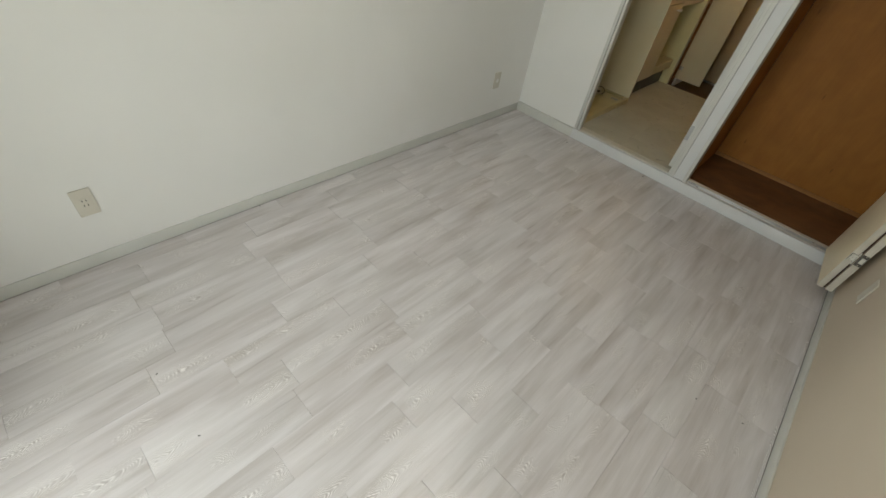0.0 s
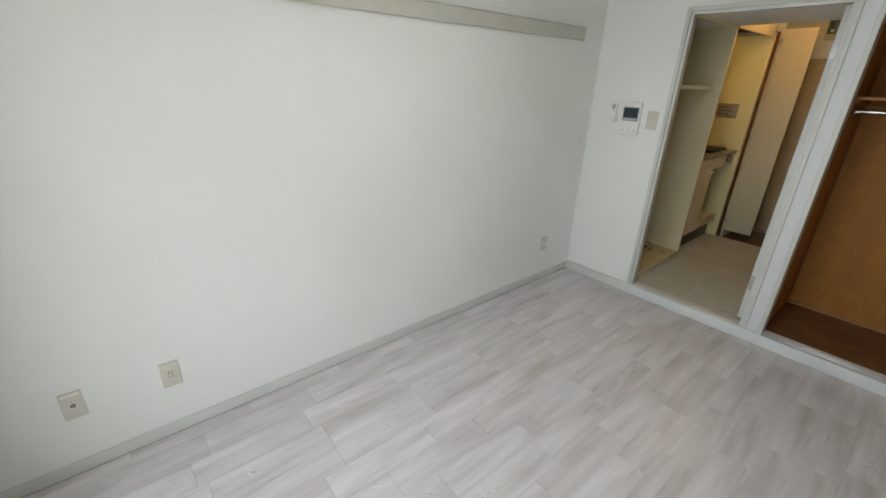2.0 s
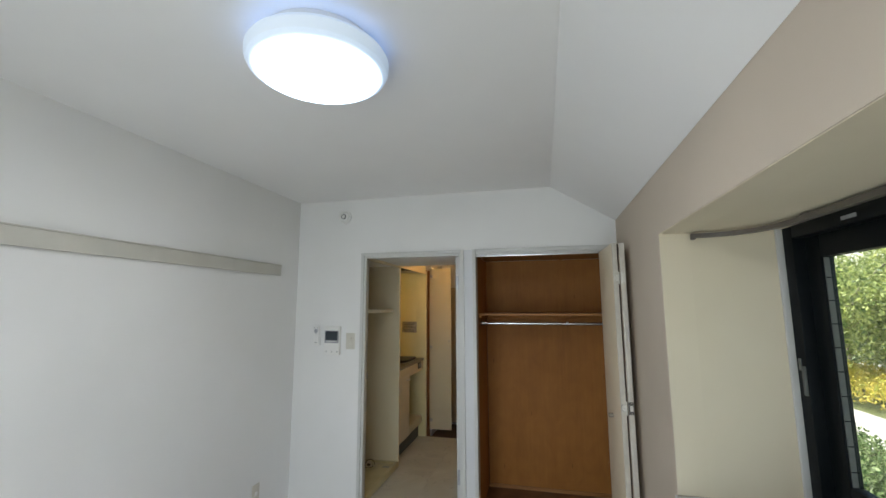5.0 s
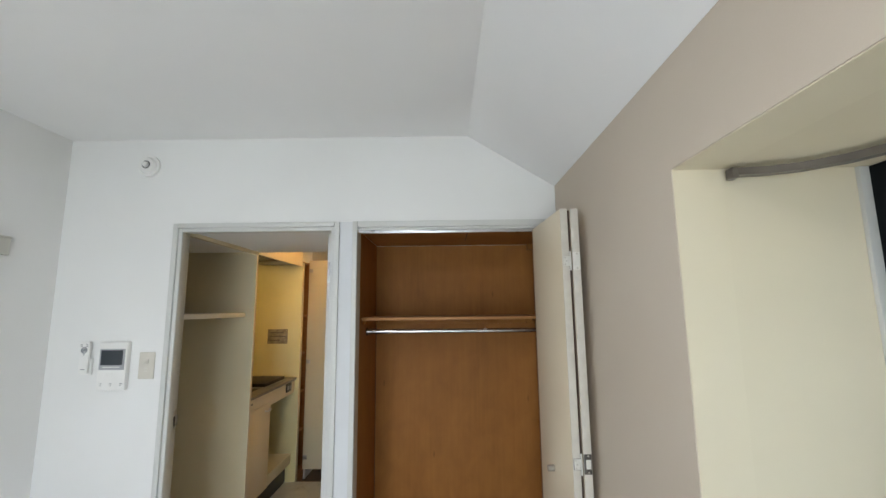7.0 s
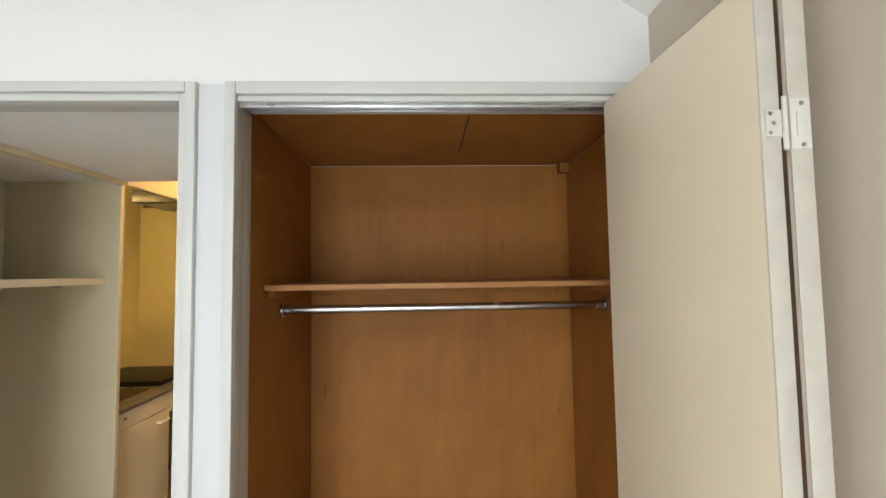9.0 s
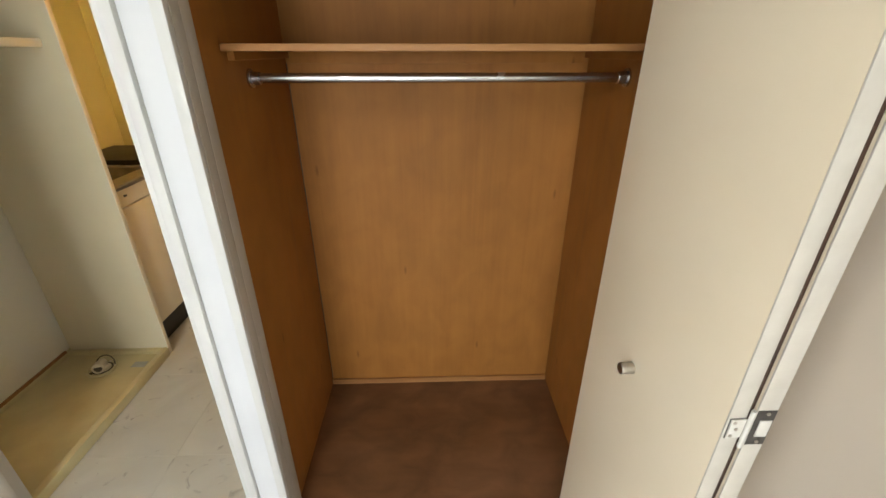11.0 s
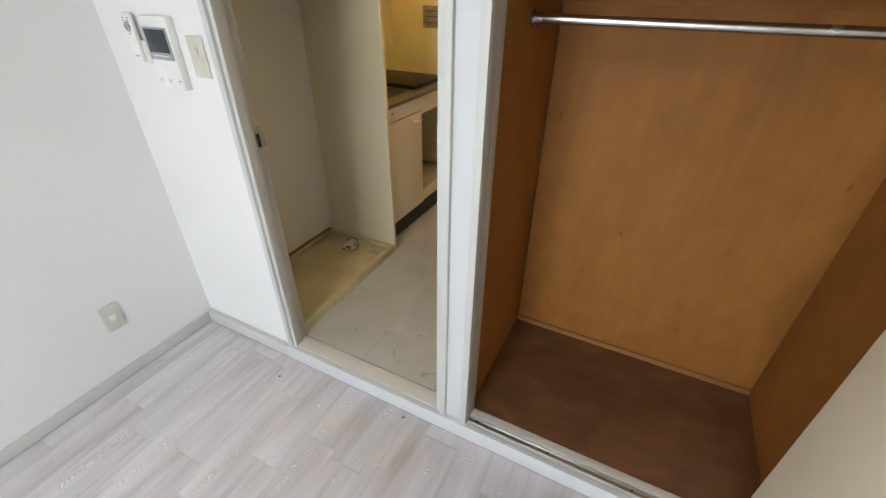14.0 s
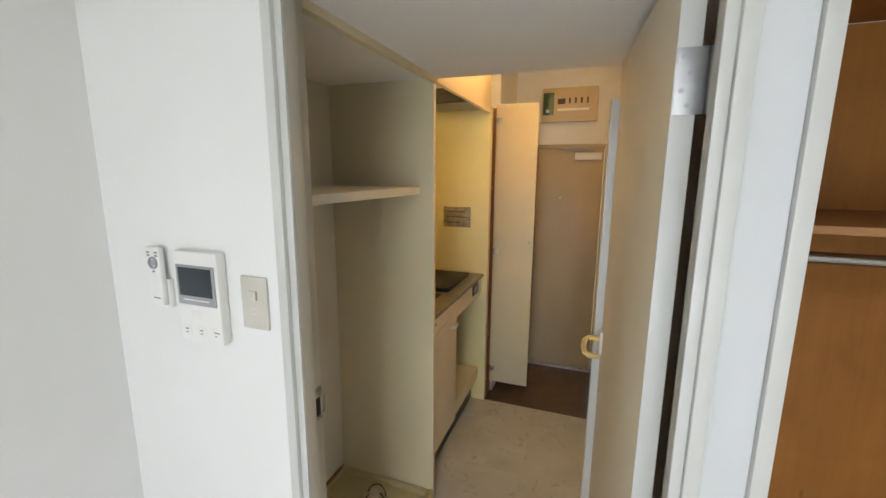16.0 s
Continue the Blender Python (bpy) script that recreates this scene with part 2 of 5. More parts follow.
def plank_surface(name):
    """Limed oak print: a tone for each plank, long soft streaks, fine grain, and patches of nested cathedral arches in pale and grey."""
    m, n, l, b = nodes_of(name)

    def math_node(kind, *values):
        node = n.new("ShaderNodeMath")
        node.operation = kind
        for i, v in enumerate(values):
            if isinstance(v, (int, float)):
                node.inputs[i].default_value = v
            else:
                l.new(v, node.inputs[i])
        return node.outputs[0]

    def noise(vector, detail, warp=0.0):
        node = n.new("ShaderNodeTexNoise")
        node.inputs["Scale"].default_value, node.inputs["Detail"].default_value, node.inputs["Distortion"].default_value = 1.0, detail, warp
        l.new(vector, node.inputs["Vector"])
        return node.outputs["Fac"]

    def span(value, lo, hi, to_lo, to_hi):
        node = n.new("ShaderNodeMapRange")
        for key, v in (("From Min", lo), ("From Max", hi), ("To Min", to_lo), ("To Max", to_hi)):
            node.inputs[key].default_value = v
        l.new(value, node.inputs["Value"])
        return node.outputs[0]

    tc, info, cut = n.new("ShaderNodeTexCoord"), n.new("ShaderNodeObjectInfo"), n.new("ShaderNodeSeparateXYZ")
    l.new(tc.outputs["Object"], cut.inputs[0])
    x, y, chance = cut.outputs["X"], cut.outputs["Y"], info.outputs["Random"]
    seed = math_node("MULTIPLY", chance, 71.0)

    def stretched(across, along, shift=0.0):
        node = n.new("ShaderNodeCombineXYZ")
        l.new(math_node("MULTIPLY", x, across), node.inputs[0])
        l.new(math_node("MULTIPLY", y, along), node.inputs[1])
        l.new(math_node("ADD", seed, shift), node.inputs[2])
        return node.outputs[0]

    broad, streak = noise(stretched(13, 1.7), 3, 0.4), noise(stretched(45, 2.2, 3.0), 3, 0.4)
    fine = noise(stretched(320, 9.0, 7.0), 2)
    tone = math_node("ADD", math_node("ADD", math_node("MULTIPLY", broad, 0.66), math_node("MULTIPLY", streak, 0.22)), math_node("MULTIPLY", fine, 0.12))
    ramp = n.new("ShaderNodeValToRGB")
    e = ramp.color_ramp.elements
    e[0].position, e[0].color = 0.32, (0.435, 0.398, 0.386, 1)
    e[1].position, e[1].color = 0.66, (0.69, 0.663, 0.672, 1)
    mid = e.new(0.48)
    mid.color = (0.563, 0.532, 0.533, 1)
    l.new(tone, ramp.inputs["Fac"])
    # nested arches: lines of equal along + k * across squared, bent by noise
    middle = math_node("MULTIPLY", math_node("SUBTRACT", math_node("FRACT", math_node("MULTIPLY", chance, 13.7)), 0.5), 0.07)
    off = math_node("SUBTRACT", x, middle)
    sweepy = math_node("MULTIPLY", math_node("MULTIPLY", off, off), 150.0)
    bent = math_node("MULTIPLY", noise(stretched(26, 9.0, 11.0), 3), 0.12)
    phase = math_node("ADD", math_node("ADD", y, sweepy), bent)
    arches = math_node("SINE", math_node("MULTIPLY", phase, 430.0))
    near = span(math_node("ABSOLUTE", off), 0.022, 0.045, 1.0, 0.0)
    patch = span(noise(stretched(4.0, 4.6, 17.0), 1), 0.45, 0.57, 0.0, 1.0)
    broken = span(noise(stretched(90, 26, 23.0), 3), 0.38, 0.54, 0.0, 1.0)
    where = math_node("MULTIPLY", math_node("MULTIPLY", near, patch), broken)
    colour = ramp.outputs["Color"]
    for lo, hi, shade, amount in ((0.25, 0.85, (0.86, 0.835, 0.825, 1), 0.85), (-0.3, -0.9, (0.30, 0.26, 0.24, 1), 0.5)):
        mix = n.new("ShaderNodeMix")
        mix.data_type = "RGBA"
        mix.inputs[7].default_value = shade
        l.new(math_node("MULTIPLY", math_node("MULTIPLY", span(arches, lo, hi, 0.0, 1.0), where), amount), mix.inputs[0])
        l.new(colour, mix.inputs[6])
        colour = mix.outputs[2]
    hsv = n.new("ShaderNodeHueSaturation")
    l.new(span(chance, 0.0, 1.0, 0.965, 1.035), hsv.inputs["Value"])
    l.new(span(math_node("FRACT", math_node("MULTIPLY", chance, 7.3)), 0.0, 1.0, 0.88, 1.15), hsv.inputs["Saturation"])
    l.new(colour, hsv.inputs["Color"])
    l.new(hsv.outputs["Color"], b.inputs["Base Color"])
    l.new(span(streak, 0.3, 0.7, 0.27, 0.40), b.inputs["Roughness"])
    bp = n.new("ShaderNodeBump")
    bp.inputs["Strength"].default_value, bp.inputs["Distance"].default_value = 0.12, 0.0012
    l.new(fine, bp.inputs["Height"])
    l.new(bp.outputs["Normal"], b.inputs["Normal"])
    return m


def glow(name, colour, strength):
    m, n, l, b = nodes_of(name)
    b.inputs["Base Color"].default_value = (0.8, 0.8, 0.8, 1)
    b.inputs["Emission Color"].default_value = (*colour, 1)
    b.inputs["Emission Strength"].default_value = strength
    return m


WALLPAPER = surface("white_wallpaper", (0.73, 0.725, 0.705), (0.78, 0.775, 0.76), 0.75, 1.3, bump=0.09, grain=260)
CEILING = surface("ceiling_paper", (0.79, 0.785, 0.77), (0.83, 0.825, 0.81), 0.8, 1.2, bump=0.09, grain=240)
ACCENT = surface("beige_accent_paper", (0.515, 0.440, 0.353), (0.555, 0.479, 0.387), 0.75, 1.5, bump=0.09, grain=260)
RECESS = surface("cream_recess_paper", (0.625, 0.55, 0.405), (0.68, 0.605, 0.455), 0.75, 1.5, bump=0.09, grain=260)
PAINT = surface("white_gloss_paint", (0.53, 0.53, 0.505), (0.58, 0.58, 0.555), 0.38, 2.5, bump=0.06, grain=60)
# White with a bluish daylight tint put into its colour, for post and sill.
DAYLIT_WHITE = surface("daylight_tinted_white", (0.575, 0.585, 0.595), (0.62, 0.63, 0.64), 0.45, 2.5, bump=0.06, grain=60)
# Jambs darker than the white casing: their shade is put into this colour.
SHADED_JAMB = surface("grey_beige_shaded_jamb", (0.44, 0.415, 0.36), (0.50, 0.475, 0.415), 0.45, 2.5, bump=0.06, grain=60)
VINYL_BASE = surface("vinyl_skirting", (0.55, 0.55, 0.52), (0.61, 0.61, 0.58), 0.5, 3, bump=0.05)
CREAM = surface("cream_laminate", (0.715, 0.615, 0.45), (0.775, 0.672, 0.505), 0.42, 1.8, bump=0.05, grain=120)
EDGE = surface("off_white_edge_paint", (0.61, 0.59, 0.53), (0.66, 0.64, 0.58), 0.5, 5, bump=0.1, grain=40)
RAIL_PAINT = surface("putty_rail_paint", (0.52, 0.505, 0.445), (0.57, 0.555, 0.495), 0.5, 6, bump=0.06, grain=60)
LEAF_EDGE = surface("worn_leaf_edge_paint", (0.50, 0.465, 0.40), (0.57, 0.535, 0.465), 0.5, 22, bump=0.15, grain=40)
PANEL = surface("pale_laminate", (0.60, 0.528, 0.36), (0.66, 0.588, 0.41), 0.45, 1.6, bump=0.05)
ALCOVE = surface("alcove_panel", (0.69, 0.655, 0.56), (0.74, 0.705, 0.61), 0.5, 1.5, bump=0.06)
KITCHEN = surface("yellowed_kitchen_panel", (0.60, 0.55, 0.30), (0.68, 0.63, 0.37), 0.4, 2.0, bump=0.04)
PAN = surface("yellowed_pan_plastic", (0.47, 0.39, 0.20), (0.60, 0.52, 0.29), 0.35, 5, bump=0.05)
TRAP = surface("yellowed_trap_plastic", (0.56, 0.47, 0.33), (0.64, 0.56, 0.42), 0.4, 30, bump=0.05)
# Grime round the trap; on the pipe mouth it stands for shade.
GRIME_AND_SHADE = surface("dark_grime_and_shade", (0.06, 0.045, 0.025), (0.12, 0.09, 0.05), 0.7, 40, bump=0.1)
PLASTIC = surface("white_plastic", (0.74, 0.73, 0.70), (0.79, 0.78, 0.755), 0.35, 9, bump=0.03)
PLATE = surface("beige_wall_plate", (0.55, 0.52, 0.45), (0.60, 0.57, 0.50), 0.4, 12, bump=0.03)
GREY = surface("grey_plastic", (0.28, 0.285, 0.30), (0.34, 0.345, 0.36), 0.35, 12, bump=0.02)
SCREEN = surface("dark_lcd", (0.025, 0.032, 0.04), (0.035, 0.045, 0.055), 0.12, 8, bump=0.0)
KEY_PRINT = surface("grey_key_print", (0.20, 0.20, 0.20), (0.26, 0.26, 0.26), 0.6, 20, bump=0.0)
INK = surface("dark_print", (0.05, 0.05, 0.05), (0.08, 0.08, 0.08), 0.6, 20, bump=0.0)
BLACK = surface("black_plastic", (0.012, 0.012, 0.013), (0.022, 0.022, 0.024), 0.35, 10, bump=0.05)
HOB = surface("black_hob_plate", (0.010, 0.009, 0.009), (0.02, 0.018, 0.017), 0.4, 8, bump=0.04, shine=0.2)
FRAME = surface("black_aluminium", (0.004, 0.006, 0.007), (0.007, 0.009, 0.010), 0.5, 10, bump=0.05, shine=0.12)
STEEL = surface("brushed_steel", (0.50, 0.50, 0.49), (0.62, 0.62, 0.60), 0.28, 20, stretch=(1, 30, 1), bump=0.04, metal=1.0)
CHROME = surface("chrome", (0.44, 0.44, 0.44), (0.53, 0.53, 0.53), 0.24, 10, bump=0.0, metal=1.0)
HINGE_STEEL = surface("satin_hinge_steel", (0.34, 0.34, 0.345), (0.42, 0.42, 0.425), 0.45, 20, bump=0.04, metal=1.0)
NICKEL = surface("satin_nickel", (0.42, 0.39, 0.34), (0.52, 0.49, 0.43), 0.35, 40, bump=0.03, metal=1.0)
ALU = surface("aluminium_track", (0.55, 0.56, 0.57), (0.66, 0.67, 0.68), 0.3, 20, bump=0.03, metal=1.0)
# Hinge metal with shade darkened into it, also for the plate's shadow line.
HINGE_METAL_AND_SHADE = surface("dark_hinge_metal_and_shade", (0.05, 0.045, 0.04), (0.11, 0.10, 0.09), 0.45, 40, bump=0.1, metal=0.4)
RAIL_BROWN = surface("brown_curtain_rail", (0.10, 0.085, 0.07), (0.14, 0.12, 0.10), 0.4, 8, bump=0.03)
LEVER = surface("amber_plastic_handle", (0.62, 0.42, 0.13), (0.70, 0.50, 0.18), 0.3, 10, bump=0.02)
GENKAN = surface("brown_sheet_vinyl", (0.10, 0.065, 0.04), (0.155, 0.105, 0.065), 0.4, 7, bump=0.1)
STEEL_DOOR = surface("grey_beige_steel_door", (0.42, 0.335, 0.215), (0.47, 0.38, 0.25), 0.45, 1.5, bump=0.08)
BREAKER = surface("beige_breaker_plastic", (0.50, 0.40, 0.24), (0.56, 0.46, 0.29), 0.4, 6, bump=0.03)
SEAL = surface("grey_glazing_seal", (0.085, 0.09, 0.08), (0.12, 0.125, 0.11), 0.6, 20, bump=0.05)
STICKER = surface("grey_sticker", (0.30, 0.30, 0.27), (0.36, 0.36, 0.33), 0.5, 30, bump=0.02)
TAG = surface("worn_metal_tag", (0.17, 0.15, 0.12), (0.34, 0.31, 0.25), 0.4, 26, bump=0.1, metal=0.3)
WORN_STEEL = surface("dull_worktop_steel", (0.20, 0.18, 0.155), (0.30, 0.27, 0.235), 0.38, 14, bump=0.06, metal=0.8)
GREEN = surface("dark_green_switch", (0.01, 0.05, 0.025), (0.02, 0.08, 0.04), 0.3, 10, bump=0.0)
TILE = surface("marbled_vinyl", (0.44, 0.425, 0.365), (0.55, 0.54, 0.475), 0.36, 3.5, bump=0.06, grain=70, wear=0.8, per_piece=0.03, specks=0.5)
PLANK = plank_surface("limed_oak_plank")
SUBFLOOR = surface("dark_joint", (0.22, 0.195, 0.17), (0.27, 0.24, 0.21), 0.8, 10)
PLY = wood_surface("lauan_plywood", (0.232, 0.092, 0.018), (0.300, 0.122, 0.026), (0.355, 0.150, 0.035), 0.55, "z", 3.4, 0.0, bump=0.1, streak=0.3, knots=0.5, fine=16.0, shine=0.2, mottle=0.09, spread=(0.28, 0.72))
PLY_FLOOR = wood_surface("dark_closet_floor", (0.108, 0.045, 0.018), (0.155, 0.070, 0.029), (0.205, 0.098, 0.046), 0.42, "x", 3.2, 0.0, bump=0.08, streak=0.1, shine=0.35, marks=0.4, mottle=0.25, spread=(0.32, 0.68))
SHELF_WOOD = wood_surface("shelf_board", (0.23, 0.095, 0.028), (0.31, 0.14, 0.045), (0.38, 0.185, 0.068), 0.5, "x", 3.0, 0.15, bump=0.1, streak=0.5, shine=0.3)
CABINET_BROWN = wood_surface("brown_cabinet_interior", (0.20, 0.08, 0.025), (0.27, 0.115, 0.035), (0.33, 0.15, 0.05), 0.5, "z", 3.0, 0.1, bump=0.08)
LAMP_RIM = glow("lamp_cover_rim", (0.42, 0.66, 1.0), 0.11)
# Blue upward glow added only to tint a halo onto the ceiling.
LAMP_HALO = glow("lamp_halo_edge", (0.25, 0.45, 1.0), 0.45)
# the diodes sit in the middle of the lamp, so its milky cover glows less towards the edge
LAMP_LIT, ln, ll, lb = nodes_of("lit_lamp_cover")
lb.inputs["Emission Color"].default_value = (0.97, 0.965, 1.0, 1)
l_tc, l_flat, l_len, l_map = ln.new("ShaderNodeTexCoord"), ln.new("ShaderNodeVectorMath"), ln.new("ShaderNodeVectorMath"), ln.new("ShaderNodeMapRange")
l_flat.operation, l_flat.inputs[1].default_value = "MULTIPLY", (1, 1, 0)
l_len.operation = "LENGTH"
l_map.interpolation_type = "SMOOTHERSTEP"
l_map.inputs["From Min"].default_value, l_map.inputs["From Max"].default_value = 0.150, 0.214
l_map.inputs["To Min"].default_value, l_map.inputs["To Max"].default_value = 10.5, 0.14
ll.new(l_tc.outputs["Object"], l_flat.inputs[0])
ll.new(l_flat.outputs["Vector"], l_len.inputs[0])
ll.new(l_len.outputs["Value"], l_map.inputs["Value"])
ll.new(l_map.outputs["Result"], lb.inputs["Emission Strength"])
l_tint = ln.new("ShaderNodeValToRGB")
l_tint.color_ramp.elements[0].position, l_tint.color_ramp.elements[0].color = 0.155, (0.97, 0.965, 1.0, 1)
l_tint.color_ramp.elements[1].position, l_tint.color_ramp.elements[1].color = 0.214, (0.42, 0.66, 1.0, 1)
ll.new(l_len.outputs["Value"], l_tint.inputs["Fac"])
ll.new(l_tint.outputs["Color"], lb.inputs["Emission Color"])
# Near-black brown for joints; in the door fold it stands for shade.
DARK_WOOD_AND_SHADE = surface("dark_wood_and_gap_shade", (0.03, 0.012, 0.005), (0.055, 0.022, 0.009), 0.6, 12, bump=0.1)
TUBE = glow("warm_tube", (1.0, 0.66, 0.22), 7.0)
BULB = glow("warm_bulb", (1.0, 0.57, 0.19), 15.5)

GLASS, gn, gl, gb = nodes_of("window_glass")
gb.inputs["Base Color"].default_value = (0.97, 0.99, 0.98, 1)
gb.inputs["Roughness"].default_value = 0.0
gb.inputs["IOR"].default_value = 1.45
gb.inputs["Transmission Weight"].default_value = 1.0

# ---- building helpers ----
AT = {}


def box(bm, x0, x1, y0, y1, z0, z1, bevel=0.0, turn=None):
    """Adds a block, with rounded edges if asked for; turn: a matrix laid on it."""
    verts = [bm.verts.new((x, y, z)) for z in (z0, z1) for y in (y0, y1) for x in (x0, x1)]
    faces = [bm.faces.new([verts[i] for i in f]) for f in ((0, 2, 3, 1), (4, 5, 7, 6), (0, 1, 5, 4), (2, 6, 7, 3), (0, 4, 6, 2), (1, 3, 7, 5))]
    if turn is not None:
        bmesh.ops.transform(bm, matrix=turn, verts=verts)
    if bevel:
        edges = list({e for f in faces for e in f.edges})
        bmesh.ops.bevel(bm, geom=edges, offset=bevel, segments=2, profile=0.6, affect="EDGES")
    return bm


def block(*a, bevel=0.0, turn=None):
    return box(bmesh.new(), *a, bevel=bevel, turn=turn)


def rod(bm, a, b, r, r2=None, sides=20):
    """Adds a round bar from a to b."""
    a, b = Vector(a), Vector(b)
    way = b - a
    m = Matrix.Translation((a + b) / 2) @ way.to_track_quat("Z", "Y").to_matrix().to_4x4()
    bmesh.ops.create_cone(bm, cap_ends=True, segments=sides, radius1=r, radius2=r if r2 is None else r2, depth=way.length, matrix=m)
    return bm


def bar(a, b, r, r2=None, sides=20):
    return rod(bmesh.new(), a, b, r, r2, sides)


def ring(bm, centre, normal, r, thick, sides=28):
    """Adds a round torus-like ring."""
    m = Matrix.Translation(centre) @ Vector(normal).to_track_quat("Z", "Y").to_matrix().to_4x4()
    loops = []
    for i in range(sides):
        a = 2 * math.pi * i / sides
        loops.append([bm.verts.new(m @ Vector(((r + thick * math.cos(c)) * math.cos(a), (r + thick * math.cos(c)) * math.sin(a), thick * math.sin(c)))) for c in [k * math.pi / 4 for k in range(8)]])
    for i in range(sides):
        for k in range(8):
            bm.faces.new((loops[i][k], loops[(i + 1) % sides][k], loops[(i + 1) % sides][(k + 1) % 8], loops[i][(k + 1) % 8]))
    return bm


def sweep(points, r, sides=10, flat=None):
    """A bar bent along points; flat: (width, height) of a squared section."""
    bm, prev = bmesh.new(), None
    pts = [Vector(p) for p in points]
    for i, p in enumerate(pts):
        way = (pts[min(i + 1, len(pts) - 1)] - pts[max(i - 1, 0)]).normalized()
        side = way.cross(Vector((0, 0, 1)))
        side = side.normalized() if side.length > 1e-3 else Vector((1, 0, 0))
        up = side.cross(way).normalized()
        if flat:
            sec = [p + side * sx * flat[0] / 2 + up * sz * flat[1] / 2 for sx, sz in ((-1, -1), (1, -1), (1, 1), (-1, 1))]
        else:
            sec = [p + side * r * math.cos(2 * math.pi * k / sides) + up * r * math.sin(2 * math.pi * k / sides) for k in range(sides)]
        vs = [bm.verts.new(q) for q in sec]
        if prev:
            for k in range(len(vs)):
                bm.faces.new((prev[k], prev[(k + 1) % len(vs)], vs[(k + 1) % len(vs)], vs[k]))
        else:
            bm.faces.new(list(reversed(vs)))
        prev = vs
    bm.faces.new(prev)
    return bm


def link(name, bm, material, smooth=30):
    bmesh.ops.recalc_face_normals(bm, faces=bm.faces)
    me = bpy.data.meshes.new(name)
    bm.to_mesh(me)
    bm.free()
    me.materials.append(material)
    co = np.empty(len(me.vertices) * 3)
    me.vertices.foreach_get("co", co)
    co = co.reshape(-1, 3)
    c = Vector((co.min(0) + co.max(0)) / 2)
    me.transform(Matrix.Translation(-c))
    for p in me.polygons:
        p.use_smooth = True
    me.set_sharp_from_angle(angle=radians(smooth))
    ob = new(name, me)
    ob.location = c
    AT[ob] = c
    return ob


def part(name, bm, material, parent, label=""):
    """Links a bmesh as one mesh object under a thing or under a part."""
    ob = link(name, bm, material)
    ob.parent = parent
    ob.matrix_parent_inverse = Matrix.Translation(-AT[parent])
    return tagged(ob, label)


def thing(name, place, label, category, group=""):
    ob = new(name)
    ob.location = place
    ob.empty_display_size = 0.05
    AT[ob] = Vector(place)
    return tagged(ob, label, category, group)


def structure(name, bm, material, label, category):
    return tagged(link(name, bm, material), label, category, kind="structure")


def holed(axis, at, thick, a0, a1, z0, z1, holes):
    """A wall square to an axis, from at to at + thick, with rectangular holes (a0, a1, z0, z1) that go through."""
    bm = bmesh.new()
    cuts = sorted({a0, a1, *[h[0] for h in holes], *[h[1] for h in holes]})
    for lo, hi in zip(cuts, cuts[1:]):
        gaps = sorted((h[2], h[3]) for h in holes if h[0] <= lo and h[1] >= hi)
        z = z0
        for g0, g1 in gaps + [(z1, z1)]:
            if g0 > z:
                if axis == "y":
                    box(bm, lo, hi, at, at + thick, z, g0)
                else:
                    box(bm, at, at + thick, lo, hi, z, g0)
            z = max(z, g1)
    bmesh.ops.remove_doubles(bm, verts=bm.verts, dist=1e-5)
    seen = {}
    for f in list(bm.faces):
        c = f.calc_center_median()
        key = (round(c.x, 4), round(c.y, 4), round(c.z, 4))
        seen.setdefault(key, []).append(f)
    twins = [f for fs in seen.values() if len(fs) > 1 for f in fs]
    bmesh.ops.delete(bm, geom=twins, context="FACES")
    return bm


# ---- the plan, in metres ----
LEFT, BACK, RIGHT, NEAR, TOP = -1.772, 2.605, 0.689, -1.056, 2.437
HALL, SILL = 0.08, 0.078
SLOPE_X, SLOPE_Z = 0.259, 2.166
BAY0, BAY1, BAY_Z0, BAY_Z1, BAY_X = -0.22, 1.562, 0.795, 1.894, 1.176
CLOSET_FLOOR, CLOSET_BACK, CLOSET_L, CLOSET_R = 0.088, 3.262, -0.309, 0.70
HALL_R, HALL_LOW, HALL_END, STEP = -0.372, 1.975, 5.30, 4.45

# ---- large structure ----
structure("wall_left", holed("x", LEFT - 0.14, 0.14, NEAR - 0.15, HALL_END + 0.14, -0.1, TOP + 0.1, []), WALLPAPER, "long white wallpapered wall", "wall")
structure("wall_back", holed("y", BACK, 0.07, LEFT, RIGHT + 0.2, 0.0, TOP + 0.1, [(-1.186, -0.408, 0.0, 1.975), (-0.31, 0.655, 0.0, 1.970)]), WALLPAPER, "white wallpapered wall with a doorway and a closet opening", "wall")
structure("wall_right", holed("x", RIGHT, 0.12, NEAR - 0.15, BACK, -0.1, TOP + 0.1, [(BAY0, BAY1, BAY_Z0, BAY_Z1)]), ACCENT, "beige accent wallpapered wall round a bay window", "wall")
structure("wall_near", holed("y", NEAR - 0.15, 0.15, LEFT, RIGHT, 0.0, TOP + 0.1, [(-1.15, 0.45, 0.02, 1.95)]), WALLPAPER, "white wallpapered wall with the balcony window", "wall")
structure("ceiling", block(LEFT, RIGHT, NEAR, BACK, TOP, TOP + 0.1), CEILING, "white papered room ceiling", "ceiling")

bm = bmesh.new()
prof = [(SLOPE_X, TOP - 0.002), (RIGHT - 0.001, SLOPE_Z), (RIGHT - 0.001, TOP - 0.002)]
ends = [[bm.verts.new((x, y, z)) for x, z in prof] for y in (NEAR + 0.001, BACK - 0.001)]
bm.faces.new(ends[0]), bm.faces.new(list(reversed(ends[1])))
for k in range(3):
    bm.faces.new((ends[0][k], ends[1][k], ends[1][(k + 1) % 3], ends[0][(k + 1) % 3]))
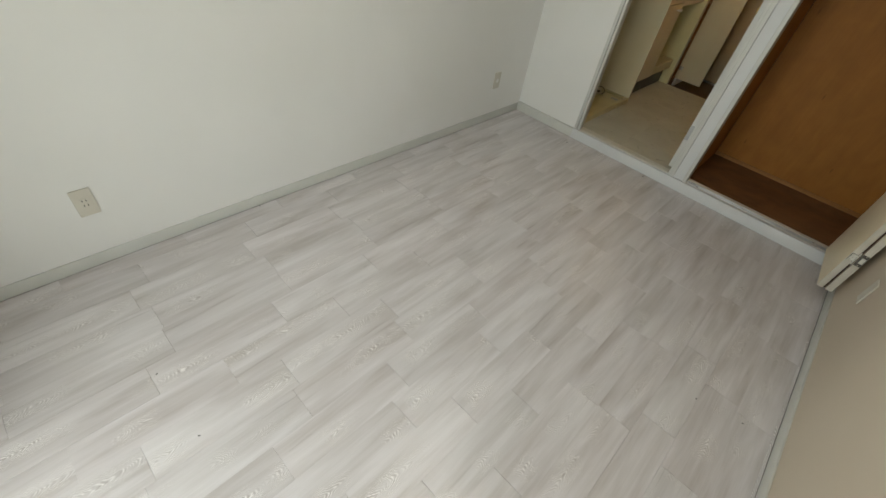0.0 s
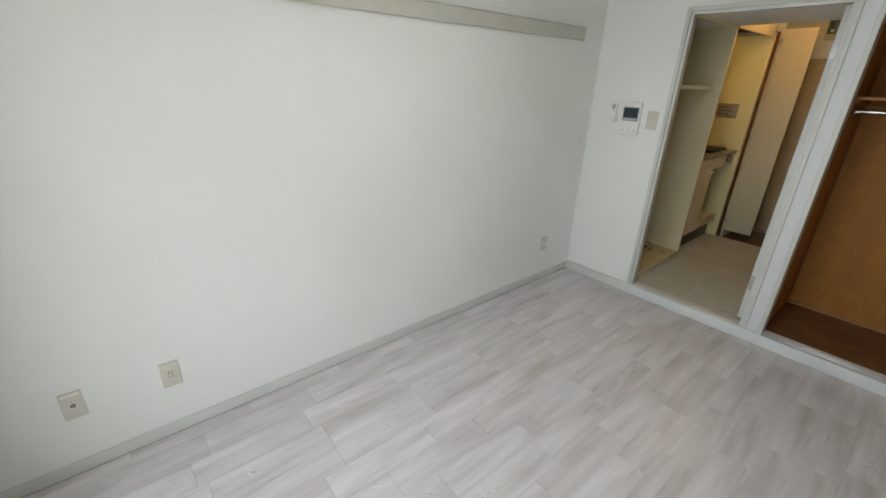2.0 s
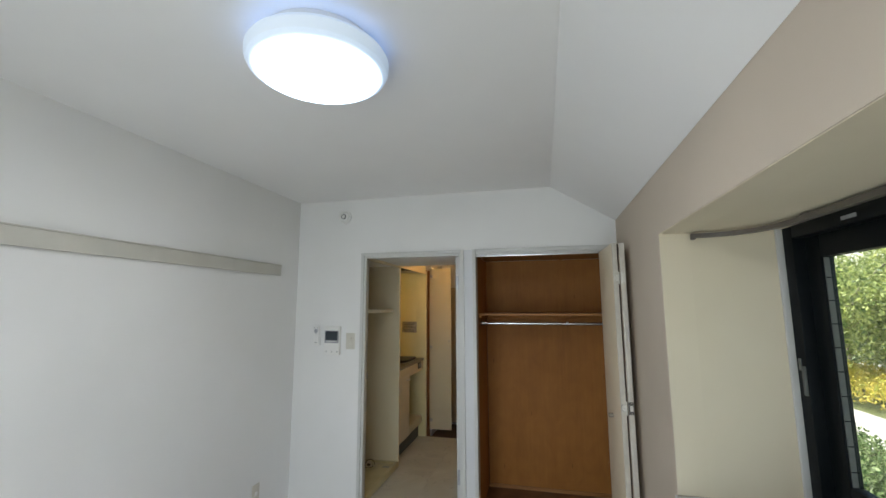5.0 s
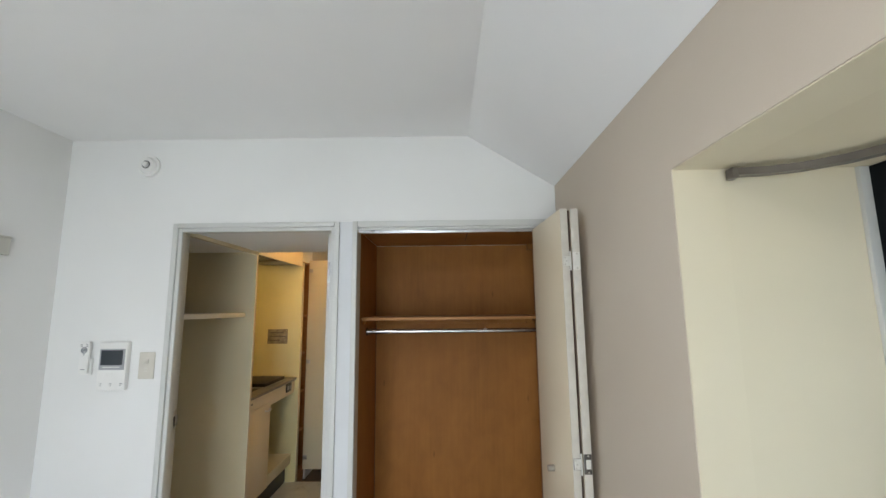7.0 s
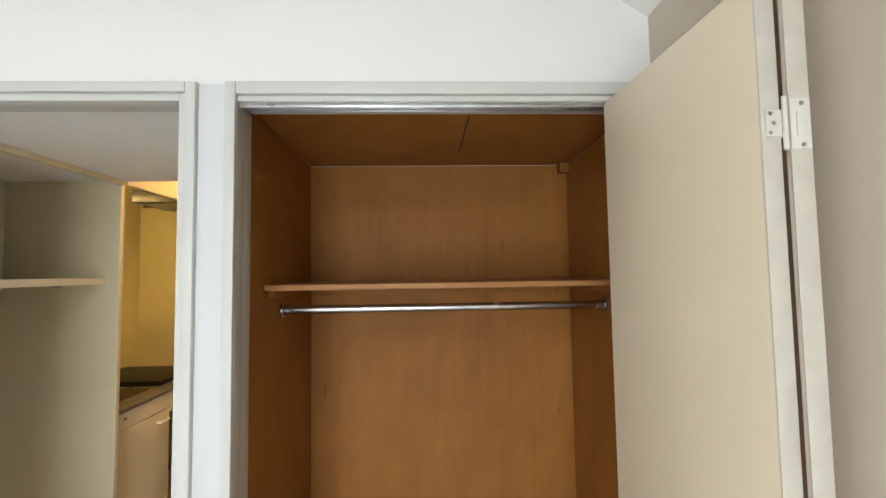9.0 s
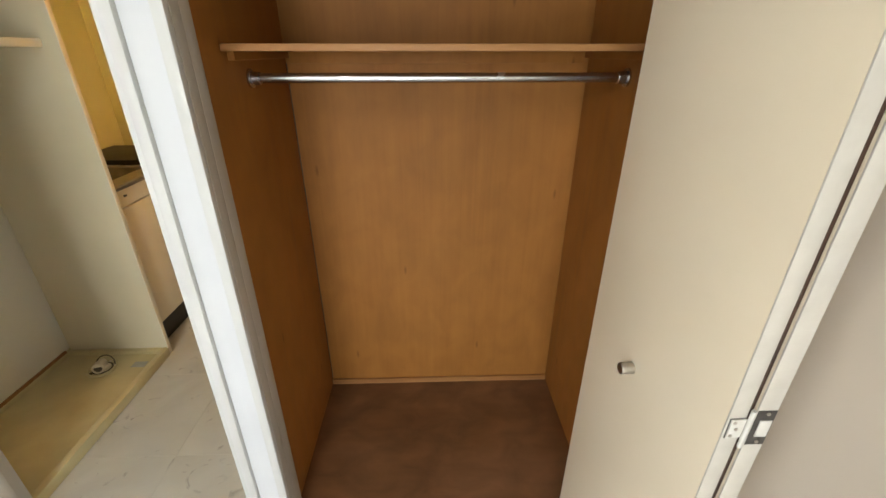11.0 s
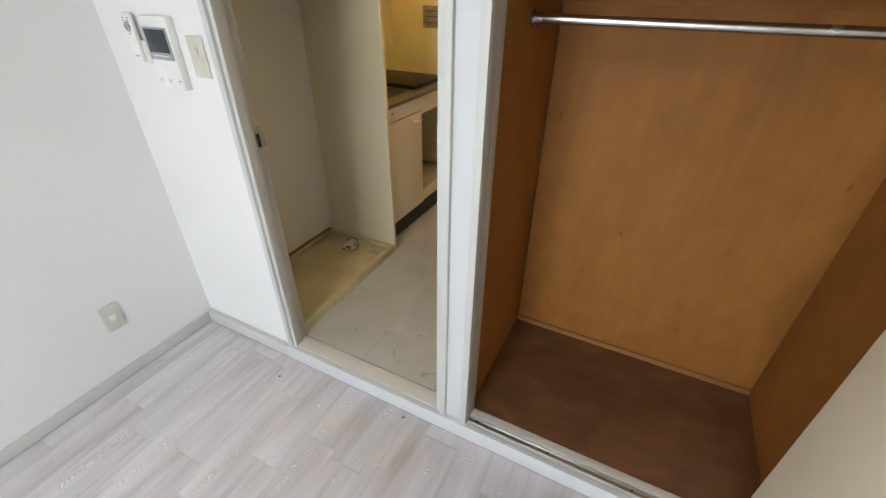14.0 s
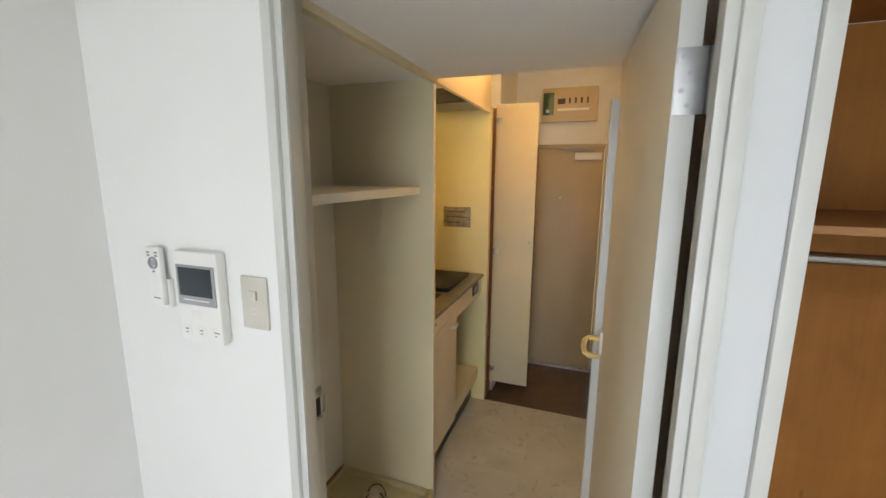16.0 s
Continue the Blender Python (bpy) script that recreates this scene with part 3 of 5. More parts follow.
structure("ceiling_slope", bm, CEILING, "white sloping ceiling strip above the beige wall", "ceiling")

# bay recess: sides, top and sill board
bm = bmesh.new()
box(bm, RIGHT + 0.12, BAY_X + 0.1, BAY1, BAY1 + 0.1, BAY_Z0 - 0.1, BAY_Z1 + 0.1)
box(bm, RIGHT + 0.12, BAY_X + 0.1, BAY0 - 0.1, BAY0, BAY_Z0 - 0.1, BAY_Z1 + 0.1)
box(bm, RIGHT + 0.12, BAY_X + 0.1, BAY0, BAY1, BAY_Z1, BAY_Z1 + 0.1)
structure("wall_bay_box", bm, RECESS, "cream papered bay window box", "wall")
bm = bmesh.new()
box(bm, RIGHT + 0.002, RIGHT + 0.12, BAY1 - 0.003, BAY1 - 0.0005, BAY_Z0 + 0.02, BAY_Z1)
box(bm, RIGHT + 0.002, RIGHT + 0.12, BAY0 + 0.0005, BAY0 + 0.003, BAY_Z0 + 0.02, BAY_Z1)
box(bm, RIGHT + 0.002, RIGHT + 0.12, BAY0 + 0.003, BAY1 - 0.003, BAY_Z1 - 0.003, BAY_Z1 - 0.0005)
structure("wall_bay_lining", bm, RECESS, "cream paper on the bay opening's edges", "wall")
structure("trim_bay_bead", block(BAY_X - 0.045, BAY_X - 0.0205, BAY1 - 0.012, BAY1 - 0.0005, BAY_Z0 + 0.019, BAY_Z1 - 0.001, bevel=0.002), PAINT, "white bead beside the black window frame", "trim")
structure("trim_bay_sill", block(RIGHT - 0.012, BAY_X + 0.02, BAY0 + 0.002, BAY1 - 0.004, BAY_Z0 - 0.004, BAY_Z0 + 0.018, bevel=0.003), PAINT, "white painted bay window sill board", "window sill")
structure("wall_bay_base", block(RIGHT + 0.12, BAY_X + 0.1, BAY0, BAY1, BAY_Z0 - 0.1, BAY_Z0 - 0.004), RECESS, "cream bay window base", "wall")

# hall shell
structure("wall_hall_right", block(HALL_R, CLOSET_L - 0.02, BACK + 0.07, HALL_END, 0.0, TOP + 0.1), WALLPAPER, "pale hall side wall behind the open door", "wall")
structure("wall_hall_end", holed("y", HALL_END, 0.14, LEFT, CLOSET_L, -0.1, TOP + 0.1, [(-1.132, -0.462, 0.0, 1.83)]), WALLPAPER, "cream wall above the entrance door", "wall")
structure("ceiling_hall_low", block(LEFT, HALL_R, BACK + 0.07, 3.525, HALL_LOW, TOP + 0.1), CEILING, "low white hall ceiling", "ceiling")
structure("ceiling_hall_high", block(LEFT, HALL_R, 3.525, HALL_END, 2.40, TOP + 0.1), CEILING, "higher entrance ceiling", "ceiling")
structure("wall_kitchen_back", block(LEFT, -1.75, 3.525, 4.44, HALL, 2.40), KITCHEN, "yellowed panel wall behind the kitchenette", "wall")
structure("wall_alcove_back", block(LEFT, -1.693, BACK + 0.07, 3.505, HALL + 0.055, HALL_LOW), ALCOVE, "pale panel wall behind the washing machine space", "wall")

# closet shell
structure("wall_closet_outer", block(CLOSET_R + 0.006, CLOSET_R + 0.1, BACK + 0.07, CLOSET_BACK + 0.1, 0.0, TOP + 0.1), WALLPAPER, "plain outer closet wall", "wall")
structure("wall_closet_rear", block(CLOSET_L - 0.02, CLOSET_R + 0.006, CLOSET_BACK + 0.006, CLOSET_BACK + 0.1, 0.0, TOP + 0.1), WALLPAPER, "plain rear closet wall", "wall")
structure("ceiling_closet_rough", block(CLOSET_L - 0.02, CLOSET_R + 0.006, BACK + 0.07, CLOSET_BACK + 0.006, 1.985, TOP + 0.1), CEILING, "plain mass above the closet", "ceiling")

# floors
floor = structure("floor", block(LEFT, RIGHT, NEAR - 0.15, BACK - 0.005, -0.1, -0.004), SUBFLOOR, "limed oak plank floor", "floor")
floor_hall = structure("floor_hall", block(LEFT, HALL_R, BACK + 0.07, STEP, -0.1, HALL - 0.004), SUBFLOOR, "marbled beige vinyl tile hall floor", "floor")
structure("floor_entrance", block(LEFT, HALL_R, STEP, HALL_END, -0.1, 0.0), GENKAN, "brown vinyl entrance floor, one step down", "floor")

# skirting boards
structure("baseboard_left", block(LEFT, LEFT + 0.008, NEAR, BACK, 0.0, 0.06, bevel=0.002), VINYL_BASE, "pale grey vinyl skirting along the long wall", "baseboard")
structure("baseboard_right", block(RIGHT - 0.008, RIGHT, NEAR, BACK, 0.0, 0.06, bevel=0.002), VINYL_BASE, "pale grey vinyl skirting under the beige wall", "baseboard")
structure("baseboard_back", block(LEFT + 0.008, -1.21, BACK - 0.0235, BACK, 0.0, 0.072, bevel=0.002), VINYL_BASE, "pale vinyl skirting beside the doorway", "baseboard")
structure("baseboard_near", block(LEFT + 0.008, -1.152, NEAR, NEAR + 0.008, 0.0, 0.06, bevel=0.002), VINYL_BASE, "pale vinyl skirting beside the balcony window", "baseboard")

# white sill strip under doorway and closet, door and closet casings
structure("trim_sill", block(-1.21, 0.655, BACK - 0.024, BACK, 0.0, SILL, bevel=0.003), DAYLIT_WHITE, "white painted sill strip under doorway and closet", "trim")
structure("trim_threshold", block(-1.186, -0.408, BACK, BACK + 0.066, 0.0, SILL + 0.004, bevel=0.002), EDGE, "off-white doorway threshold", "threshold")
bm = block(-0.31, 0.655, BACK, BACK + 0.032, 0.0, SILL, bevel=0.002)
box(bm, -0.31, 0.655, BACK + 0.032, BACK + 0.0655, 0.0, 0.087, bevel=0.002)
structure("trim_closet_threshold", bm, EDGE, "off-white closet threshold", "threshold")


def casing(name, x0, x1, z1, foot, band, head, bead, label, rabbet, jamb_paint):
    """A stepped painted frame round an opening: a proud outer band, a lower bead beside it, and jambs, rabbeted on the
    hall side if asked for. jamb_paint: the jambs' tone, with their shade put into the colour.
    """
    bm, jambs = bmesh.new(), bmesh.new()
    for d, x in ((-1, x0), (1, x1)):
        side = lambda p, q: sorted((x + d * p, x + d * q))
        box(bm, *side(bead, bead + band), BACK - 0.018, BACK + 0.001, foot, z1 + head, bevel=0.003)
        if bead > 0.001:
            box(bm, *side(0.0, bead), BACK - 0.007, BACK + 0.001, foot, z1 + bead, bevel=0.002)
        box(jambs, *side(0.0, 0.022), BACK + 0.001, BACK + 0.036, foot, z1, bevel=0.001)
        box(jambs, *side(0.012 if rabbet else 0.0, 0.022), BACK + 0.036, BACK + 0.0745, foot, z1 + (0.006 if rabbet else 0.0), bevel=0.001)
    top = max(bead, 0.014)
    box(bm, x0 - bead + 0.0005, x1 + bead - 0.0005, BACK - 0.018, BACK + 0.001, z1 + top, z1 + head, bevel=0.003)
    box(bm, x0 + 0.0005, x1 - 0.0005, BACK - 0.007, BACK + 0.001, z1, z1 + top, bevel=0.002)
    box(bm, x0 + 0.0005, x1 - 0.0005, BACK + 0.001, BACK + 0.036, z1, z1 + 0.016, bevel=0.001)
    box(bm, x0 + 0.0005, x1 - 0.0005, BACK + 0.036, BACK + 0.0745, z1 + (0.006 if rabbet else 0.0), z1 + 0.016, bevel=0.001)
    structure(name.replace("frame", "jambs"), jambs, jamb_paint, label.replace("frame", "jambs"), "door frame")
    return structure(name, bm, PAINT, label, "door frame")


casing("door_1_frame", -1.163, -0.425, 1.953, SILL, 0.024, 0.042, 0.018, "white painted moulded doorway frame", True, SHADED_JAMB)
casing("door_2_frame", -0.294, 0.637, 1.952, SILL, 0.024, 0.044, 0.0, "white painted closet frame", False, SHADED_JAMB)
# Plate added over the wallpaper so this strip renders less bright.
structure("trim_post", block(-0.3826, -0.3184, BACK - 0.004, BACK + 0.001, SILL, 1.9945), DAYLIT_WHITE, "white post strip between doorway and closet, tinted as by daylight", "trim")
bm = bmesh.new()
box(bm, -1.200 - 0.012, -1.200 + 0.012, BACK + 0.08, 3.504, HALL_LOW - 0.022, HALL_LOW, bevel=0.002)
structure("trim_alcove", bm, PANEL, "pale edge strip along the hall ceiling", "trim")

# ---- closet ----
def build_closet():
    bm = bmesh.new()
    box(bm, CLOSET_L - 0.006, CLOSET_L, BACK + 0.0755, CLOSET_BACK, CLOSET_FLOOR, 1.97)
    structure("wall_closet_left", bm, PLY, "brown lauan plywood closet side", "wall")
    structure("wall_closet_right", block(CLOSET_R, CLOSET_R + 0.006, BACK + 0.0755, CLOSET_BACK, CLOSET_FLOOR, 1.97), PLY, "brown lauan plywood closet side", "wall")
    structure("wall_closet_back", block(CLOSET_L, CLOSET_R, CLOSET_BACK, CLOSET_BACK + 0.006, CLOSET_FLOOR, 1.97), PLY, "brown lauan plywood closet back with small knots", "wall")
    structure("ceiling_closet", block(CLOSET_L, CLOSET_R, BACK + 0.0755, CLOSET_BACK, 1.972, 1.984), PLY, "brown plywood closet ceiling", "ceiling")
    structure("trim_closet_ceiling_joint", block(0.256, 0.261, BACK + 0.10, 3.07, 1.9705, 1.9722), DARK_WOOD_AND_SHADE, "dark joint in the closet ceiling", "trim")
    block_thing = thing("corner_block", (0.68, 3.25, 1.94), "small brown wooden block in the closet corner", "wood block")
    part("block", block(0.665, CLOSET_R - 0.0005, 3.225, CLOSET_BACK - 0.0005, 1.935, 1.9715, bevel=0.003), PLY, block_thing)
    structure("floor_closet", block(CLOSET_L, CLOSET_R, BACK + 0.066, CLOSET_BACK, 0.0, CLOSET_FLOOR), PLY_FLOOR, "dark brown closet floor board", "floor")
    bm = bmesh.new()
    box(bm, CLOSET_L + 0.001, CLOSET_R - 0.001, CLOSET_BACK - 0.012, CLOSET_BACK, CLOSET_FLOOR, 0.114, bevel=0.003)
    structure("trim_closet_back", bm, SHELF_WOOD, "thin brown strip at the closet floor", "trim")
    bm = bmesh.new()
    box(bm, CLOSET_L + 0.0005, CLOSET_L + 0.0035, CLOSET_BACK - 0.003, CLOSET_BACK - 0.0005, 0.115, 1.47)
    structure("trim_closet_joint", bm, DARK_WOOD_AND_SHADE, "dark open joint in the closet corner", "trim")
    shelf = thing("closet_shelf", (0.2, 3.0, 1.50), "brown wooden closet shelf with a worn front edge", "shelf")
    part("shelf_board", block(CLOSET_L + 0.001, CLOSET_R - 0.001, 2.80, CLOSET_BACK - 0.001, 1.505, 1.521, bevel=0.003), SHELF_WOOD, shelf)
    for x0, x1 in ((CLOSET_L, CLOSET_L + 0.018), (CLOSET_R - 0.018, CLOSET_R)):
        part("bearer", block(x0 + 0.0005, x1 - 0.0005, 2.83, CLOSET_BACK - 0.002, 1.485, 1.505, bevel=0.002), PLY, shelf)
    part("back_bearer", block(CLOSET_L + 0.018, CLOSET_R - 0.018, CLOSET_BACK - 0.016, CLOSET_BACK - 0.001, 1.469, 1.505, bevel=0.002), PLY, shelf)
    hr = thing("clothes_rail", (0.2, 2.942, 1.43), "chrome clothes rail across the closet", "clothes rail")
    part("tube", bar((CLOSET_L + 0.004, 2.942, 1.441), (CLOSET_R - 0.004, 2.942, 1.441), 0.0125, sides=24), CHROME, hr)
    for x, d in ((CLOSET_L, 1), (CLOSET_R, -1)):
        bm = bar((x + d * 0.0005, 2.942, 1.441), (x + d * 0.006, 2.942, 1.441), 0.024)
        rod(bm, (x + d * 0.006, 2.942, 1.441), (x + d * 0.028, 2.942, 1.441), 0.017, 0.0155)
        part("socket", bm, CHROME, hr, "chrome rail socket")
    tr = thing("door_track", (0.15, 2.63, SILL), "aluminium folding door track in the closet threshold", "track")
    bm = bmesh.new()
    box(bm, -0.291, 0.636, BACK + 0.006, BACK + 0.010, SILL, SILL + 0.007, bevel=0.001)
    box(bm, -0.291, 0.636, BACK + 0.026, BACK + 0.030, SILL, SILL + 0.007, bevel=0.001)
    box(bm, -0.291, 0.636, BACK + 0.010, BACK + 0.026, SILL, SILL + 0.0015)
    part("channel", bm, ALU, tr)
    head = thing("door_track", (0.15, 2.62, 1.952), "aluminium folding door track under the closet head", "track")
    bm = bmesh.new()
    box(bm, -0.2935, 0.6365, BACK + 0.004, BACK + 0.008, 1.942, 1.9518, bevel=0.001)
    box(bm, -0.2935, 0.6365, BACK + 0.028, BACK + 0.032, 1.942, 1.9518, bevel=0.001)
    box(bm, -0.2935, 0.6365, BACK + 0.008, BACK + 0.028, 1.9495, 1.9518)
    part("channel", bm, ALU, head)
    for x in (-0.26, 0.02, 0.31):
        part("screw", bar((x, BACK + 0.018, SILL + 0.0012), (x, BACK + 0.018, SILL + 0.003), 0.004, sides=10), BLACK, tr)


build_closet()


def build_bifold():
    door = thing("folding_door", (0.6, 2.35, 0.105), "cream folding closet door, folded open against the wall", "closet door")
    z0, z1 = 0.10, 1.945

    def leaf(a, b):
        a, b = Vector(a), Vector(b)
        way = (b - a).normalized()
        ang = math.atan2(way.y, way.x)
        m = Matrix.Translation((a.x, a.y, 0)) @ Matrix.Rotation(ang, 4, "Z")
        return m, (b - a).length

    m1, n1 = leaf((0.586, 2.167), (0.567, 2.603))
    m2, n2 = leaf((0.6545, 2.167), (0.654, 2.603))
    part("front_leaf", block(0.003, n1 - 0.004, -0.0275, 0.0, z0, z1, bevel=0.001, turn=m1), CREAM, door, "cream laminate leaf")
    part("edge_strip", block(0.0, 0.0028, -0.0275, 0.0002, z0, z1, bevel=0.001, turn=m1), LEAF_EDGE, door, "off-white painted edge strip")
    part("rear_leaf", block(0.003, n2 - 0.004, 0.0, 0.0295, z0, z1, bevel=0.001, turn=m2), CREAM, door, "cream laminate leaf beside the wall")
    part("rear_edge_strip", block(0.0, 0.0028, -0.0002, 0.0295, z0, z1, bevel=0.001, turn=m2), LEAF_EDGE, door, "off-white painted edge strip")
    # Strip fills the fold gap, with the gap's shade in its colour.
    part("fold_strip", block(0.0025, 0.040, -0.0360, -0.0278, z0 + 0.004, z1 - 0.006, turn=m1), DARK_WOOD_AND_SHADE, door, "brown wood strip, darkened to stand for the fold gap's shade")
    k = m1 @ Vector((0.238, 0.0, 0.912))
    out = (m1.to_3x3() @ Vector((0, 1, 0))).normalized()
    bm = bar(k, k + out * 0.024, 0.0125, 0.0125, 28)
    rod(bm, k + out * 0.024, k + out * 0.0265, 0.0125, 0.0110, 28)
    part("knob", bm, NICKEL, door, "round satin nickel knob")
    for z in (0.32, 1.008, 1.740):
        hinge = part("hinge", bar(m1 @ Vector((-0.0040, -0.0305, z - 0.036)), m1 @ Vector((-0.0040, -0.0305, z + 0.036)), 0.0032), EDGE, door, "off-white enamelled folding hinge")
        part("hinge_plate", block(-0.0026, -0.0003, -0.0275, -0.005, z - 0.018, z + 0.018, bevel=0.0008, turn=m1), EDGE, hinge)
        part("rear_plate", block(-0.0030, -0.0012, 0.004, 0.0215, z - 0.016, z + 0.016, bevel=0.0008, turn=m2), EDGE, hinge)
        part("mortise", block(-0.0011, -0.0003, 0.001, 0.0288, z - 0.034, z + 0.034, bevel=0.0003, turn=m2), HINGE_METAL_AND_SHADE if z < 1.5 else EDGE, hinge, "bare metal wing, darkened as if in shade" if z < 1.5 else "painted metal wing")
        # Thin dark sheet behind the hinge plate, drawn as its shadow edge.
        part("shadow_line", block(-0.0004, -0.0001, -0.0285, -0.003, z - 0.0195, z + 0.0195, turn=m1), HINGE_METAL_AND_SHADE if z < 1.5 else LEAF_EDGE, hinge)
        for dy, dz in ((-0.010, -0.013), (-0.015, 0.0), (-0.010, 0.013)):
            part("screw", bar(m1 @ Vector((-0.0026, dy, z + dz)), m1 @ Vector((-0.0036, dy, z + dz)), 0.003, sides=12), NICKEL, hinge)
        for dz in (-0.028, 0.028):
            part("screw", bar(m2 @ Vector((-0.0011, 0.013, z + dz)), m2 @ Vector((-0.0022, 0.013, z + dz)), 0.003, sides=12), NICKEL, hinge)


build_bifold()


# ---- hall door ----
def build_hall_door():
    door = thing("room_door", (-0.5, 3.05, 0.12), "cream hall door standing open into the hall", "door")
    a, b = Vector((-0.466, 2.697, 0)), Vector((-0.522, 3.405, 0))
    way = (b - a).normalized()
    m = Matrix.Translation(a) @ Matrix.Rotation(math.atan2(way.y, way.x), 4, "Z")
    n = (b - a).length
    z0, z1 = HALL + 0.012, 1.955
    part("panel", block(0.002, n - 0.03, -0.036, 0.0, z0, z1, bevel=0.001, turn=m), CREAM, door, "cream laminate door panel")
    part("top_edge", block(n - 0.0298, n - 0.001, -0.036, 0.0, 1.8425, z1, bevel=0.001, turn=m), CREAM, door)
    part("hinge_edge", block(-0.003, 0.0018, -0.036, 0.0006, z0, z1, bevel=0.001, turn=m), PAINT, door, "white painted hinge edge")
    part("latch_edge", block(n - 0.0298, n, -0.0365, 0.026, z0, 1.842, bevel=0.004, turn=m), PAINT, door, "white rounded strip on the latch edge")
    for z in (0.355, 1.755):
        h = part("hinge", block(-0.0050, -0.0031, -0.049, -0.001, z - 0.052, z + 0.052, bevel=0.0006, turn=m), HINGE_STEEL, door, "brushed steel butt hinge")
        rodm = m @ Vector((-0.006, -0.0545, 0))
        part("knuckle", bar((rodm.x, rodm.y, z - 0.052), (rodm.x, rodm.y, z + 0.052), 0.0055), HINGE_STEEL, h)
        for dz in (-0.038, -0.014, 0.014, 0.038):
            c = m @ Vector((-0.0050, -0.018 + (0.007 if dz in (-0.014, 0.038) else -0.004), z + dz))
            part("screw", bar(c, c + Vector((0, -0.0012, 0)), 0.0038, sides=12), GREY, h)
    out = (m.to_3x3() @ Vector((0, 1, 0))).normalized()
    base = m @ Vector((n - 0.07, 0, 1.03))
    part("rose", block(n - 0.092, n - 0.046, 0.0013, 0.012, 1.004, 1.084, bevel=0.004, turn=m), PLASTIC, door, "white plastic lever rose")
    g = way
    pts = [base + Vector((0, 0, 0.022)) + out * 0.012, base + Vector((0, 0, 0.024)) + out * 0.046, base + Vector((0, 0, 0.018)) + out * 0.058 - g * 0.01, base + out * 0.062 - g * 0.02, base + Vector((0, 0, -0.018)) + out * 0.058 - g * 0.03, base + Vector((0, 0, -0.024)) + out * 0.046 - g * 0.035, base + Vector((0, 0, -0.026)) + out * 0.014 - g * 0.035]
    part("lever", sweep(pts, 0.0095, 12), LEVER, door, "amber yellow plastic lever handle")
    # strike plate on the frame
    sp = thing("strike_plate", (-1.175, BACK + 0.055, 1.04), "steel strike plate in the doorway frame", "strike plate")
    part("plate", block(-1.1758, -1.1742, BACK + 0.044, BACK + 0.0705, 1.005, 1.092, bevel=0.0006), STEEL, sp)
    part("keep", block(-1.1741, -1.1730, BACK + 0.050, BACK + 0.064, 1.018, 1.066, bevel=0.0004), BLACK, sp, "dark latch keep")
    part("lip", block(-1.1757, -1.1725, BACK + 0.0737, BACK + 0.084, 1.018, 1.066, bevel=0.001), STEEL, sp)


build_hall_door()


